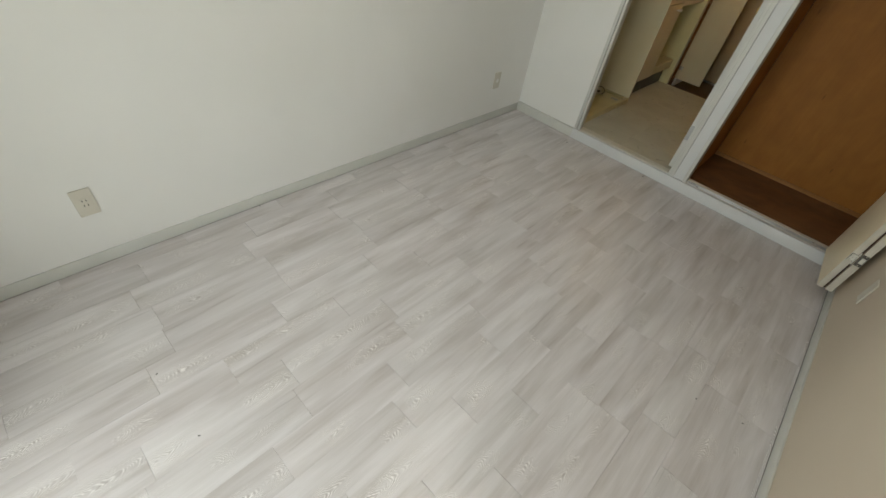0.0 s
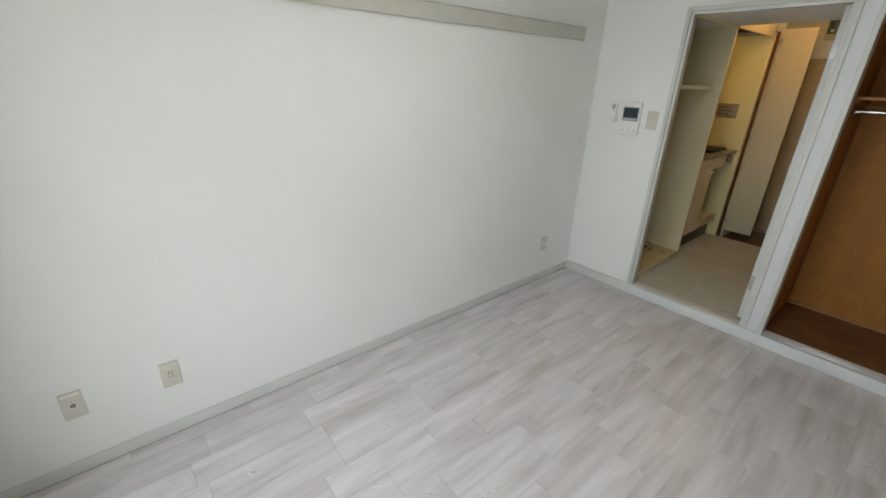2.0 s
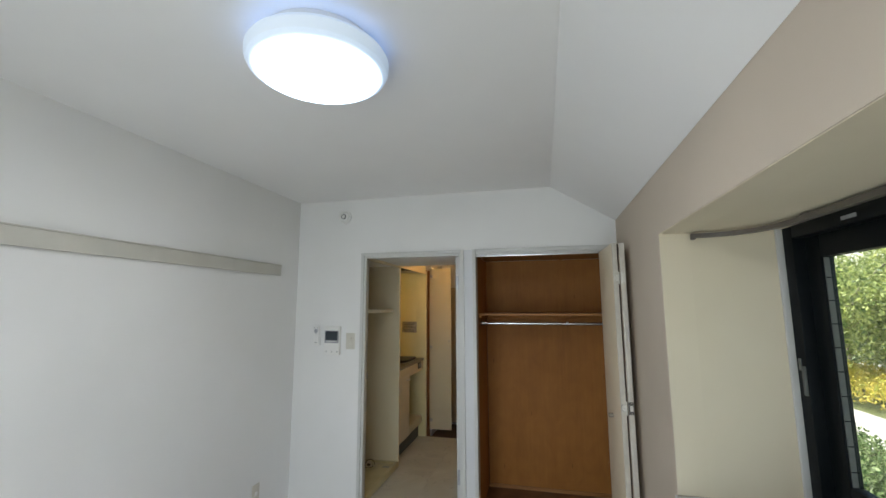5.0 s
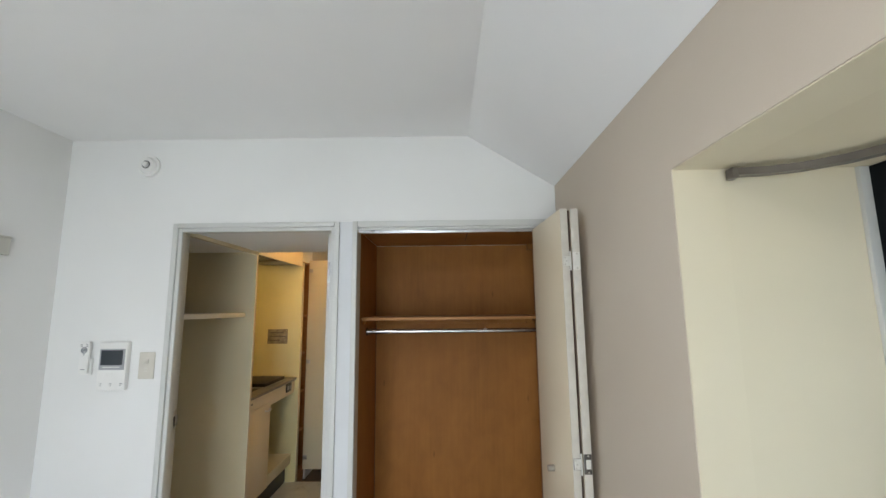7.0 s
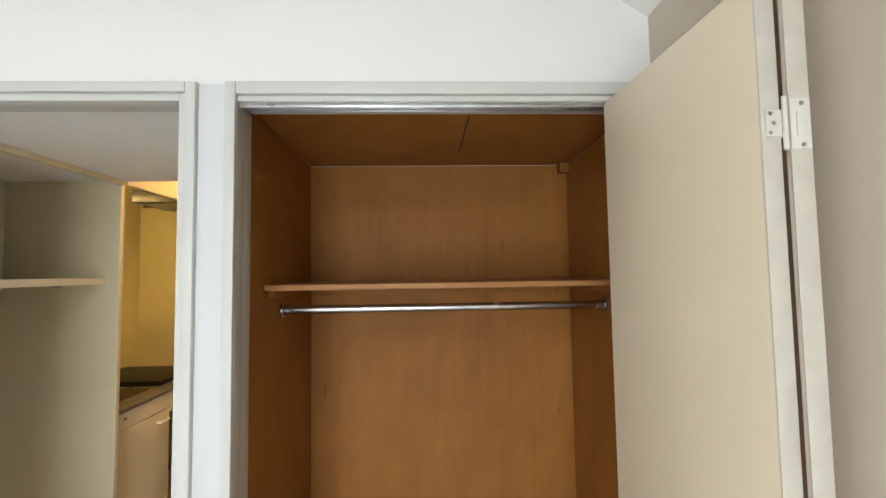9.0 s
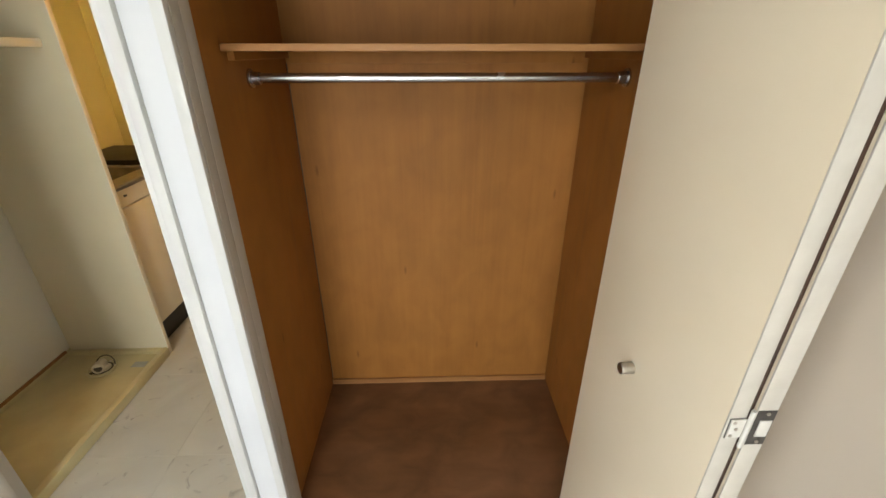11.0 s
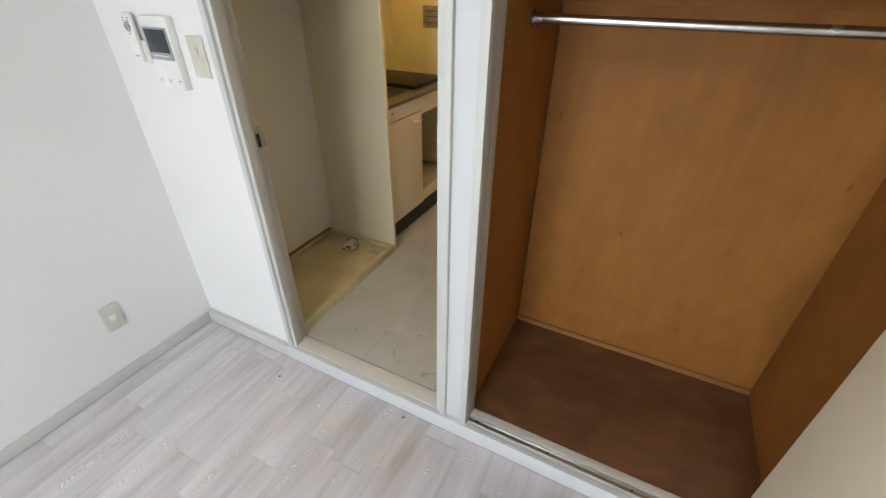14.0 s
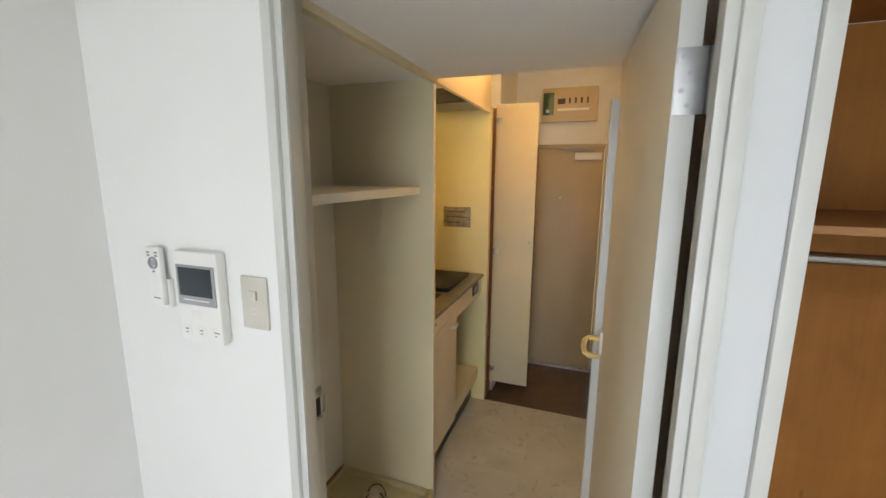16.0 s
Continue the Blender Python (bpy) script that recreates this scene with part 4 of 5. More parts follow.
# ---- washing machine space ----
def build_alcove():
    structure("wall_divider", block(-1.693, -1.205, 3.505, 3.525, HALL, HALL_LOW), PANEL, "pale laminate divider between washer space and kitchenette", "wall")
    structure("trim_divider_edge", block(-1.205, -1.202, 3.504, 3.526, HALL, HALL_LOW, bevel=0.001), CREAM, "cream divider front edge", "trim")
    shelf = thing("alcove_shelf", (-1.47, 3.1, 1.505), "pale laminate shelf above the washing machine space", "shelf")
    part("board", block(-1.692, -1.263, BACK + 0.0755, 3.504, 1.520, 1.548, bevel=0.002), ALCOVE, shelf)
    for y in (BACK + 0.11, 3.47):
        part("support", block(-1.45, -1.41, y - 0.006, y + 0.006, 1.507, 1.520, bevel=0.002), NICKEL, shelf)
    pan = thing("washing_machine_pan", (-1.44, 3.12, HALL), "yellowed cream plastic washing machine pan", "drain pan")
    bm = block(-1.692, -1.199, BACK + 0.08, 3.504, HALL, HALL + 0.030, bevel=0.006)
    part("tray", bm, PAN, pan)
    bm = bmesh.new()
    box(bm, -1.229, -1.197, BACK + 0.08, 3.504, HALL, HALL + 0.050, bevel=0.010)
    box(bm, -1.692, -1.229, 3.474, 3.504, HALL, HALL + 0.048, bevel=0.008)
    box(bm, -1.692, -1.229, BACK + 0.08, BACK + 0.11, HALL, HALL + 0.048, bevel=0.008)
    box(bm, -1.692, -1.677, BACK + 0.11, 3.474, HALL, HALL + 0.048, bevel=0.008)
    part("rim", bm, PAN, pan, "raised rounded rim")
    c = Vector((-1.44, 3.368, HALL + 0.030))
    drain = part("drain", ring(bar(c, c + Vector((0, 0, 0.004)), 0.058, sides=32), c + Vector((0, 0, 0.005)), (0, 0, 1), 0.058, 0.006), PAN, pan, "round drain seat")
    part("slot_ring", ring(bmesh.new(), c + Vector((0, 0, 0.0045)), (0, 0, 1), 0.040, 0.0035), GRIME_AND_SHADE, drain, "grimy slot round the trap")
    part("trap", bar(c + Vector((0, 0, 0.004)), c + Vector((0, 0, 0.016)), 0.033, 0.030, 28), TRAP, drain, "yellowed drain trap")
    tip = c + Vector((0.016, -0.040, 0.036))
    way = Vector((0.35, -0.92, 0.15)).normalized()
    part("elbow", ring(sweep([c + Vector((-0.004, 0.012, 0.014)), c + Vector((-0.003, 0.010, 0.030)), c + Vector((0.004, -0.008, 0.037)), tip], 0.021, 18), tip, way, 0.021, 0.005, 24), TRAP, drain, "yellowed plastic hose elbow")
    # Dark disc on the closed pipe end, in place of the hollow's shade.
    part("bore", bar(tip + way * 0.0003, tip + way * 0.0012, 0.0165, sides=20), GRIME_AND_SHADE, drain, "dark disc drawn as the pipe mouth's shade")
    part("clip", sweep([c + Vector((0.046 * math.cos(a), 0.020 + 0.022 * math.sin(a), 0.010 + 0.040 * math.sin(a))) for a in [0.05 + 0.25 * k for k in range(13)]], 0.0028, 6), GRIME_AND_SHADE, drain, "dark wire clip")
    for a in (0.4, 1.5, 2.9, 4.1, 5.3):
        q = c + Vector((0.050 * math.cos(a), 0.050 * math.sin(a), 0.0042))
        part("lug", bar(q, q + Vector((0, 0, 0.006)), 0.006, 0.005, 12), TRAP if a < 4 else GRIME_AND_SHADE, drain)
    part("sticker", block(-1.315, -1.25, 3.375, 3.415, HALL + 0.0302, HALL + 0.0312), STICKER, pan, "worn grey sticker")
    structure("trim_pan_seal", block(-1.693, -1.683, BACK + 0.11, 3.473, HALL + 0.0485, HALL + 0.062, bevel=0.002), CABINET_BROWN, "dark joint line above the pan", "trim")


build_alcove()


# ---- kitchenette ----
def build_kitchen():
    structure("wall_kitchen_side", block(-1.75, -1.2, 4.44, 4.484, HALL, HALL_LOW + 0.03), KITCHEN, "yellowed kitchenette end panel", "wall")
    structure("trim_kitchen_side", block(-1.2, -1.196, 4.438, 4.486, HALL, HALL_LOW + 0.03, bevel=0.001), PANEL, "pale kitchenette end panel edge", "trim")
    fascia = thing("kitchen_fascia", (-1.23, 3.994, 1.965), "cream fascia board over the kitchenette", "fascia")
    part("board", block(-1.222, -1.2, 3.54, 4.438, 1.965, 2.398, bevel=0.002), CREAM, fascia)
    unit = thing("kitchen_unit", (-1.479, 3.994, HALL), "cream compact kitchen unit with an open niche", "kitchen unit")
    part("toe_kick", block(-1.719, -1.289, 3.54, 4.438, HALL, 0.235), BLACK, unit, "black toe kick")
    part("floor_board", block(-1.748, -1.244, 3.94, 4.438, 0.2355, 0.315, bevel=0.002), PANEL, unit, "pale niche floor board")
    part("cabinet_body", block(-1.748, -1.254, 3.54, 3.924, 0.2355, 0.862), CREAM, unit)
    d = part("cabinet_door", block(-1.2535, -1.233, 3.544, 3.932, 0.238, 0.858, bevel=0.002), CREAM, unit, "cream laminate cabinet door")
    part("handle", sweep([(-1.2329, 3.831, 0.815), (-1.217, 3.837, 0.812), (-1.213, 3.869, 0.810), (-1.217, 3.902, 0.812), (-1.2329, 3.907, 0.815)], 0.006, 10), PLASTIC, d, "cream plastic pull")
    part("niche_back", block(-1.748, -1.734, 3.925, 4.438, 0.316, 0.83), PANEL, unit)
    ap = part("apron", block(-1.253, -1.233, 3.54, 4.438, 0.864, 0.942, bevel=0.002), CREAM, unit, "cream apron with the stove switch")
    part("lower_apron", block(-1.253, -1.235, 3.935, 4.438, 0.835, 0.8635, bevel=0.002), CREAM, unit)
    part("vent_mark", block(-1.2328, -1.2318, 3.598, 3.619, 0.905, 0.913), INK, ap, "small dark mark")
    sw = part("stove_switch", block(-1.2328, -1.2275, 4.228, 4.348, 0.868, 0.938, bevel=0.002), BLACK, ap, "black stove control plate")
    part("switch_button", block(-1.2274, -1.224, 4.25, 4.283, 0.885, 0.922, bevel=0.0015), GREY, sw)
    part("switch_dial", bar((-1.2274, 4.315, 0.903), (-1.219, 4.315, 0.903), 0.014), GREY, sw)
    top = thing("kitchen_worktop", (-1.489, 3.994, 0.945), "stainless steel worktop with a sink", "worktop")
    bm = bmesh.new()
    y0, y1, sy0, sy1, sx0, sx1 = 3.54, 4.438, 3.60, 3.91, -1.679, -1.309
    for a in ((-1.748, sx0, y0, y1), (sx1, -1.224, y0, y1), (sx0, sx1, y0, sy0), (sx0, sx1, sy1, y1)):
        box(bm, *a, 0.9425, 0.965)
    part("counter", bm, WORN_STEEL, top, "brushed steel counter with a rolled edge")
    part("front_edge", bar((-1.225, y0, 0.957), (-1.225, y1, 0.957), 0.0085, sides=14), WORN_STEEL, top)
    bm = bmesh.new()
    for a in ((sx0, sx0 + 0.004, sy0, sy1, 0.80, 0.9645), (sx1 - 0.004, sx1, sy0, sy1, 0.80, 0.9645), (sx0 + 0.004, sx1 - 0.004, sy0, sy0 + 0.004, 0.80, 0.9645), (sx0 + 0.004, sx1 - 0.004, sy1 - 0.004, sy1, 0.80, 0.9645), (sx0 + 0.004, sx1 - 0.004, sy0 + 0.004, sy1 - 0.004, 0.80, 0.805)):
        box(bm, *a)
    part("sink_bowl", bm, WORN_STEEL, top, "dull steel sink bowl")
    part("drain", ring(bar((-1.519, 3.842, 0.8055), (-1.519, 3.842, 0.809), 0.05), (-1.519, 3.842, 0.81), (0, 0, 1), 0.05, 0.004), CHROME, top)
    hob = thing("electric_hob", (-1.459, 4.161, 0.965), "black electric hob plate on the worktop", "hob")
    part("plate", block(-1.729, -1.284, 3.933, 4.319, 0.966, 0.996, bevel=0.004), HOB, hob)
    part("rim", block(-1.734, -1.279, 3.927, 4.324, 0.9652, 0.971, bevel=0.002), STEEL, hob)
    ring_bm = ring(bmesh.new(), (-1.489, 4.161, 0.993), (0, 0, 1), 0.085, 0.0022)
    part("heating_ring", ring_bm, GREY, hob, "thin grey heating ring")
    tag = thing("metal_tag", (-1.404, 4.438, 1.26), "worn metal notice plate on the kitchenette wall", "plate")
    t0 = part("plate", block(-1.497, -1.315, 4.436, 4.44, 1.262, 1.392, bevel=0.0008), TAG, tag)
    for x in (-1.487, -1.325):
        for z in (1.274, 1.380):
            part("screw", bar((x, 4.436, z), (x, 4.434, z), 0.004, sides=10), NICKEL, t0)
    for k in range(3):
        part("print_line", block(-1.474, -1.474 + (0.12, 0.14, 0.09)[k], 4.435, 4.436, 1.358 - k * 0.034, 1.364 - k * 0.034), INK, t0)
    hood = thing("range_hood", (-1.40, 4.275, 1.98), "dark slim range hood under the fascia", "range hood")
    part("body", block(-1.585, -1.2225, 4.114, 4.437, 1.985, 2.06, bevel=0.006), BLACK, hood)
    part("filter", block(-1.555, -1.255, 4.147, 4.408, 1.979, 1.9845, bevel=0.002), GREY, hood)
    light = thing("kitchen_light", (-1.719, 3.777, 1.93), "lit warm tube light on the kitchenette wall", "light fixture")
    part("housing", block(-1.748, -1.719, 3.57, 4.071, 1.99, 2.05, bevel=0.004), PLASTIC, light)
    part("tube", bar((-1.692, 3.592, 2.01), (-1.692, 4.049, 2.01), 0.013, sides=16), TUBE, light, "glowing warm tube")
    for y in (3.576, 4.054):
        part("socket", block(-1.719, -1.691, y, y + 0.012, 1.995, 2.025, bevel=0.002), PLASTIC, light)


build_kitchen()


# ---- entrance ----
def build_entrance():
    cab = thing("shoe_cabinet", (-1.45, 4.55, 0.0), "tall brown shoe cabinet with its pale door open", "cabinet")
    bm = bmesh.new()
    box(bm, -1.765, -1.75, 4.484, 4.72, 0.0, 2.03)
    box(bm, -1.75, -1.225, 4.484, 4.497, 0.0, 2.03)
    box(bm, -1.75, -1.225, 4.707, 4.72, 0.0, 2.03)
    part("carcass", bm, CABINET_BROWN, cab, "brown wood cabinet carcass")
    for z in (0.10, 0.45, 0.80, 1.15, 1.50, 2.01):
        part("shelf", block(-1.749, -1.235, 4.498, 4.706, z, z + 0.015), CABINET_BROWN, cab)
    part("plinth", block(-1.234, -1.222, 4.485, 4.719, 0.0, 0.085, bevel=0.001), CABINET_BROWN, cab)
    d = part("door", block(-1.225, -0.949, 4.702, 4.720, 0.09, 2.052, bevel=0.002), PANEL, cab, "pale laminate cabinet door, swung open")
    for z in (0.20, 1.07, 1.95):
        part("hinge", block(-1.222, -1.185, 4.688, 4.7015, z - 0.018, z + 0.018, bevel=0.003), NICKEL, d, "nickel cup hinge")
    part("knob", bar((-0.972, 4.702, 1.145), (-0.972, 4.684, 1.145), 0.009), NICKEL, d)
    structure("wall_entrance_left", block(LEFT, -1.205, 4.722, HALL_END, 0.0, 2.40), WALLPAPER, "cream entrance side wall", "wall")
    structure("trim_step", block(-1.205, HALL_R, STEP - 0.002, STEP + 0.012, 0.0, HALL + 0.002, bevel=0.002), GENKAN, "brown step edge of the entrance", "trim")
    fd = thing("front_door", (-0.83, HALL_END + 0.03, 0.0), "grey-beige steel front door, closed", "door")
    part("slab", block(-1.14, -0.53, HALL_END + 0.01, HALL_END + 0.05, 0.018, 1.80, bevel=0.003), STEEL_DOOR, fd)
    bm = bmesh.new()
    box(bm, -1.17, -1.142, HALL_END - 0.006, HALL_END + 0.13, 0.0, 1.828, bevel=0.002)
    box(bm, -0.528, -0.50, HALL_END - 0.006, HALL_END + 0.13, 0.0, 1.828, bevel=0.002)
    box(bm, -1.142, -0.528, HALL_END - 0.006, HALL_END + 0.13, 1.802, 1.828, bevel=0.002)
    part("frame", bm, STEEL_DOOR, fd)
    part("threshold", block(-1.142, -0.528, HALL_END - 0.02, HALL_END + 0.05, 0.0, 0.016, bevel=0.002), ALU, fd, "bright metal threshold")
    cl = part("closer", block(-0.74, -0.545, HALL_END - 0.045, HALL_END + 0.0095, 1.712, 1.765, bevel=0.006), PLASTIC, fd, "pale door closer box")
    part("arm", block(-0.86, -0.60, HALL_END - 0.032, HALL_END - 0.014, 1.786, 1.7985, bevel=0.002), GREY, cl)
    part("peephole", bar((-0.835, HALL_END + 0.0098, 1.42), (-0.835, HALL_END + 0.004, 1.42), 0.0055), CHROME, fd)
    br = thing("breaker_box", (-0.81, HALL_END - 0.05, 1.995), "beige breaker box above the front door", "breaker box")
    part("case", block(-1.002, -0.602, HALL_END - 0.065, HALL_END - 0.0005, 1.99, 2.235, bevel=0.008), BREAKER, br)
    cv = part("cover", block(-0.905, -0.622, HALL_END - 0.071, HALL_END - 0.0655, 2.02, 2.215, bevel=0.003), BREAKER, br)
    mn = part("main_breaker", block(-0.990, -0.912, HALL_END - 0.076, HALL_END - 0.0655, 2.04, 2.20, bevel=0.003), GREEN, br, "dark green main breaker")
    part("lever", block(-0.965, -0.945, HALL_END - 0.084, HALL_END - 0.0765, 2.09, 2.13, bevel=0.002), BLACK, mn)
    part("test_button", bar((-0.955, HALL_END - 0.0765, 2.068), (-0.955, HALL_END - 0.080, 2.068), 0.013), PLASTIC, mn, "pale round test button")
    part("window", block(-0.885, -0.83, HALL_END - 0.0722, HALL_END - 0.0712, 2.115, 2.155), INK, cv)
    for k in range(4):
        x = -0.805 + k * 0.042
        part("breaker_lever", block(x, x + 0.013, HALL_END - 0.078, HALL_END - 0.0712, 2.118, 2.158, bevel=0.001), INK, cv, "small dark breaker lever")
    part("label_strip", block(-0.885, -0.66, HALL_END - 0.0722, HALL_END - 0.0712, 2.068, 2.084), PLASTIC, cv)
    bulb = thing("entrance_light", (-0.85, 4.0, 2.33), "lit warm round entrance ceiling light", "ceiling light")
    part("base", bar((-0.85, 4.0, 2.38), (-0.85, 4.0, 2.3995), 0.07, sides=28), PLASTIC, bulb)
    bm = bmesh.new()
    bmesh.ops.create_uvsphere(bm, u_segments=24, v_segments=14, radius=0.055, matrix=Matrix.Translation((-0.85, 4.0, 2.325)))
    part("globe", bm, BULB, bulb, "glowing warm globe")


build_entrance()


# ---- ceiling lamp ----
def build_lamp():
    c = Vector((-0.508, 0.715, 0))
    lamp = thing("ceiling_lamp", (c.x, c.y, TOP), "round white ceiling lamp, lit", "ceiling lamp")
    part("base", bar(c + Vector((0, 0, TOP - 0.042)), c + Vector((0, 0, TOP - 0.0005)), 0.184, 0.176, 64), PLASTIC, lamp)

    def dish(profile, closed=True):
        bm, rows = bmesh.new(), []
        for r, z in profile:
            rows.append([bm.verts.new(c + Vector((r * math.cos(a), r * math.sin(a), z))) for a in [2 * math.pi * k / 72 for k in range(72)]])
        for lo, hi in zip(rows, rows[1:]):
            for k in range(72):
                bm.faces.new((lo[k], lo[(k + 1) % 72], hi[(k + 1) % 72], hi[k]))
        if closed:
            bm.faces.new(rows[-1])
        return bm

    # Upper cover edge made to glow, for the bluish ceiling halo.
    part("top_rim", dish([(0.1767, TOP - 0.042), (0.2195, TOP - 0.046)], False), LAMP_HALO, lamp, "upward glowing cover edge, added for the ceiling halo")
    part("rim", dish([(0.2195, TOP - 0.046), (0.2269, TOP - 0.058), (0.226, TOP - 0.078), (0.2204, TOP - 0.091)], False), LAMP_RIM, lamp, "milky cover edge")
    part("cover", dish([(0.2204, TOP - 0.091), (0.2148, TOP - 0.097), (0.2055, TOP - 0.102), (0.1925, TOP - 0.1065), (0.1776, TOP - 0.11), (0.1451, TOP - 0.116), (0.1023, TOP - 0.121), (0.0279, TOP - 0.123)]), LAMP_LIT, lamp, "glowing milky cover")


build_lamp()


# ---- fixtures on the room's walls ----
def build_wall_things():
    rail = thing("picture_rail", (LEFT + 0.01, 0.7, 1.82), "cream painted hanging rail along the long wall", "wall rail")
    part("board", block(LEFT + 0.0005, LEFT + 0.021, NEAR + 0.002, 2.352, 1.812, 1.887, bevel=0.003), RAIL_PAINT, rail)
    part("lip", block(LEFT + 0.0005, LEFT + 0.027, NEAR + 0.002, 2.352, 1.8872, 1.8935, bevel=0.002), RAIL_PAINT, rail)

    det = thing("fire_detector", (-1.36, BACK - 0.02, 2.296), "white round heat detector on the wall", "detector")
    part("base", bar((-1.36, BACK - 0.0005, 2.296), (-1.36, BACK - 0.014, 2.296), 0.056, 0.054, 40), PLASTIC, det)
    part("body", bar((-1.36, BACK - 0.0142, 2.296), (-1.36, BACK - 0.030, 2.296), 0.045, 0.034, 40), PLASTIC, det)
    part("sensor", ring(bmesh.new(), (-1.36, BACK - 0.031, 2.296), (0, -1, 0), 0.018, 0.0028), INK, det, "grey sensor ring")
    part("cap", bar((-1.36, BACK - 0.0302, 2.296), (-1.36, BACK - 0.042, 2.296), 0.014, 0.012), PLASTIC, det)
    part("lamp_dot", bar((-1.32, BACK - 0.0143, 2.30), (-1.32, BACK - 0.017, 2.30), 0.004, sides=10), INK, det)

    ic = thing("intercom", (-1.44, BACK - 0.015, 1.2), "white wall intercom with a dark screen", "intercom")
    part("body", block(-1.501, -1.366, BACK - 0.028, BACK - 0.0005, 1.203, 1.424, bevel=0.006), PLASTIC, ic)
    b = part("bezel", block(-1.493, -1.374, BACK - 0.0305, BACK - 0.0282, 1.296, 1.392, bevel=0.001), GREY, ic, "grey screen surround")
    part("screen", block(-1.485, -1.383, BACK - 0.0320, BACK - 0.0306, 1.318, 1.386, bevel=0.0005), SCREEN, b, "dark glossy screen")
    part("light_bar", block(-1.474, -1.394, BACK - 0.0318, BACK - 0.0306, 1.307, 1.310), PLASTIC, b)
    for k in range(3):
        x = -1.478 + k * 0.046
        bt = part("button", block(x - 0.012, x + 0.016, BACK - 0.0286, BACK - 0.0282, 1.216, 1.244), PLASTIC, ic)
        part("print", block(x - 0.004, x + (0.006, 0.006, 0.012)[k], BACK - 0.0291, BACK - 0.0287, 1.232, 1.235), KEY_PRINT, bt)
        part("print_dot", block(x - 0.003, x + 0.004, BACK - 0.0291, BACK - 0.0287, 1.224, 1.2265), KEY_PRINT, bt)
    part("speaker", block(-1.458, -1.428, BACK - 0.0288, BACK - 0.0281, 1.262, 1.283), PLASTIC, ic, "pale speaker patch")

    rm = thing("lamp_remote", (-1.57, BACK - 0.012, 1.27), "white remote control in a wall holder", "remote control")
    part("holder", block(-1.598, -1.543, BACK - 0.013, BACK - 0.0005, 1.272, 1.345, bevel=0.003), PLASTIC, rm)
    body = part("body", block(-1.594, -1.549, BACK - 0.027, BACK - 0.0132, 1.280, 1.426, bevel=0.005), PLASTIC, rm)
    part("dial", ring(bar((-1.5715, BACK - 0.0272, 1.387), (-1.5715, BACK - 0.0295, 1.387), 0.0075), (-1.5715, BACK - 0.028, 1.387), (0, -1, 0), 0.0125, 0.0032), GREY, body, "grey round keypad")
    for x, z in ((-1.585, 1.413), (-1.559, 1.413), (-1.585, 1.405), (-1.559, 1.405), (-1.5715, 1.366)):
        part("key", block(x - 0.004, x + 0.004, BACK - 0.0285, BACK - 0.0271, z - 0.0018, z + 0.0018), KEY_PRINT, body)
    part("maker_bar", block(-1.582, -1.560, BACK - 0.0278, BACK - 0.0271, 1.2975, 1.3005), KEY_PRINT, body)

    sw = thing("light_switch", (-1.27, BACK - 0.005, 1.26), "beige wall switch plate beside the doorway", "light switch")
    part("plate", block(-1.322, -1.248, BACK - 0.007, BACK - 0.0005, 1.25, 1.374, bevel=0.003), PLATE, sw)
    part("rocker", block(-1.297, -1.275, BACK - 0.0125, BACK - 0.0071, 1.320, 1.342, bevel=0.002), PLATE, sw)
    for z in (1.297, 1.284):
        part("mark", block(-1.293, -1.279, BACK - 0.0078, BACK - 0.0071, z, z + 0.004), EDGE, sw)

    def wall_plate(y, z, label, kind):
        o = thing("wall_socket", (LEFT + 0.003, y, z), label, "wall socket")
        part("plate", block(LEFT + 0.0005, LEFT + 0.007, y - 0.035, y + 0.035, z - 0.061, z + 0.061, bevel=0.003), PLATE, o)
        if kind == "power":
            part("insert", block(LEFT + 0.0071, LEFT + 0.0088, y - 0.012, y + 0.012, z - 0.022, z + 0.022, bevel=0.0005), PLATE, o)
            for dz in (-0.011, 0.011):
                for dy in (-0.0063, 0.0063):
                    part("slot", block(LEFT + 0.0089, LEFT + 0.0094, y + dy - 0.0016, y + dy + 0.0016, z + dz - 0.0042, z + dz + 0.0042), INK, o)
        elif kind == "aerial":
            part("ring", ring(bmesh.new(), (LEFT + 0.0078, y, z), (1, 0, 0), 0.0062, 0.0018, 20), INK, o, "dark aerial ring")
            part("pin", bar((LEFT + 0.0071, y, z), (LEFT + 0.011, y, z), 0.0032, sides=12), NICKEL, o)
            part("label_strip", block(LEFT + 0.0071, LEFT + 0.0077, y - 0.026, y + 0.026, z + 0.045, z + 0.053), PLASTIC, o)
        else:
            part("insert", block(LEFT + 0.0071, LEFT + 0.011, y - 0.012, y + 0.012, z - 0.013, z + 0.013, bevel=0.001), PLASTIC, o)
        return o

    wall_plate(-0.411, 0.313, "beige power socket plate above the skirting", "power")
    wall_plate(-0.736, 0.325, "beige aerial socket plate above the skirting", "aerial")
    wall_plate(2.212, 0.318, "pale wall plate near the doorway corner", "blank")

    bp = thing("wall_plate", (RIGHT - 0.003, 1.90, 0.33), "beige blank wall plate on the beige wall near the folding door", "wall plate")
    part("plate", block(RIGHT - 0.007, RIGHT - 0.0005, 1.865, 1.935, 0.269, 0.390, bevel=0.003), PLATE, bp)
    for z in (0.288, 0.371):
        part("screw", bar((RIGHT - 0.007, 1.90, z), (RIGHT - 0.0082, 1.90, z), 0.0035, sides=12), PLATE, bp)


build_wall_things()


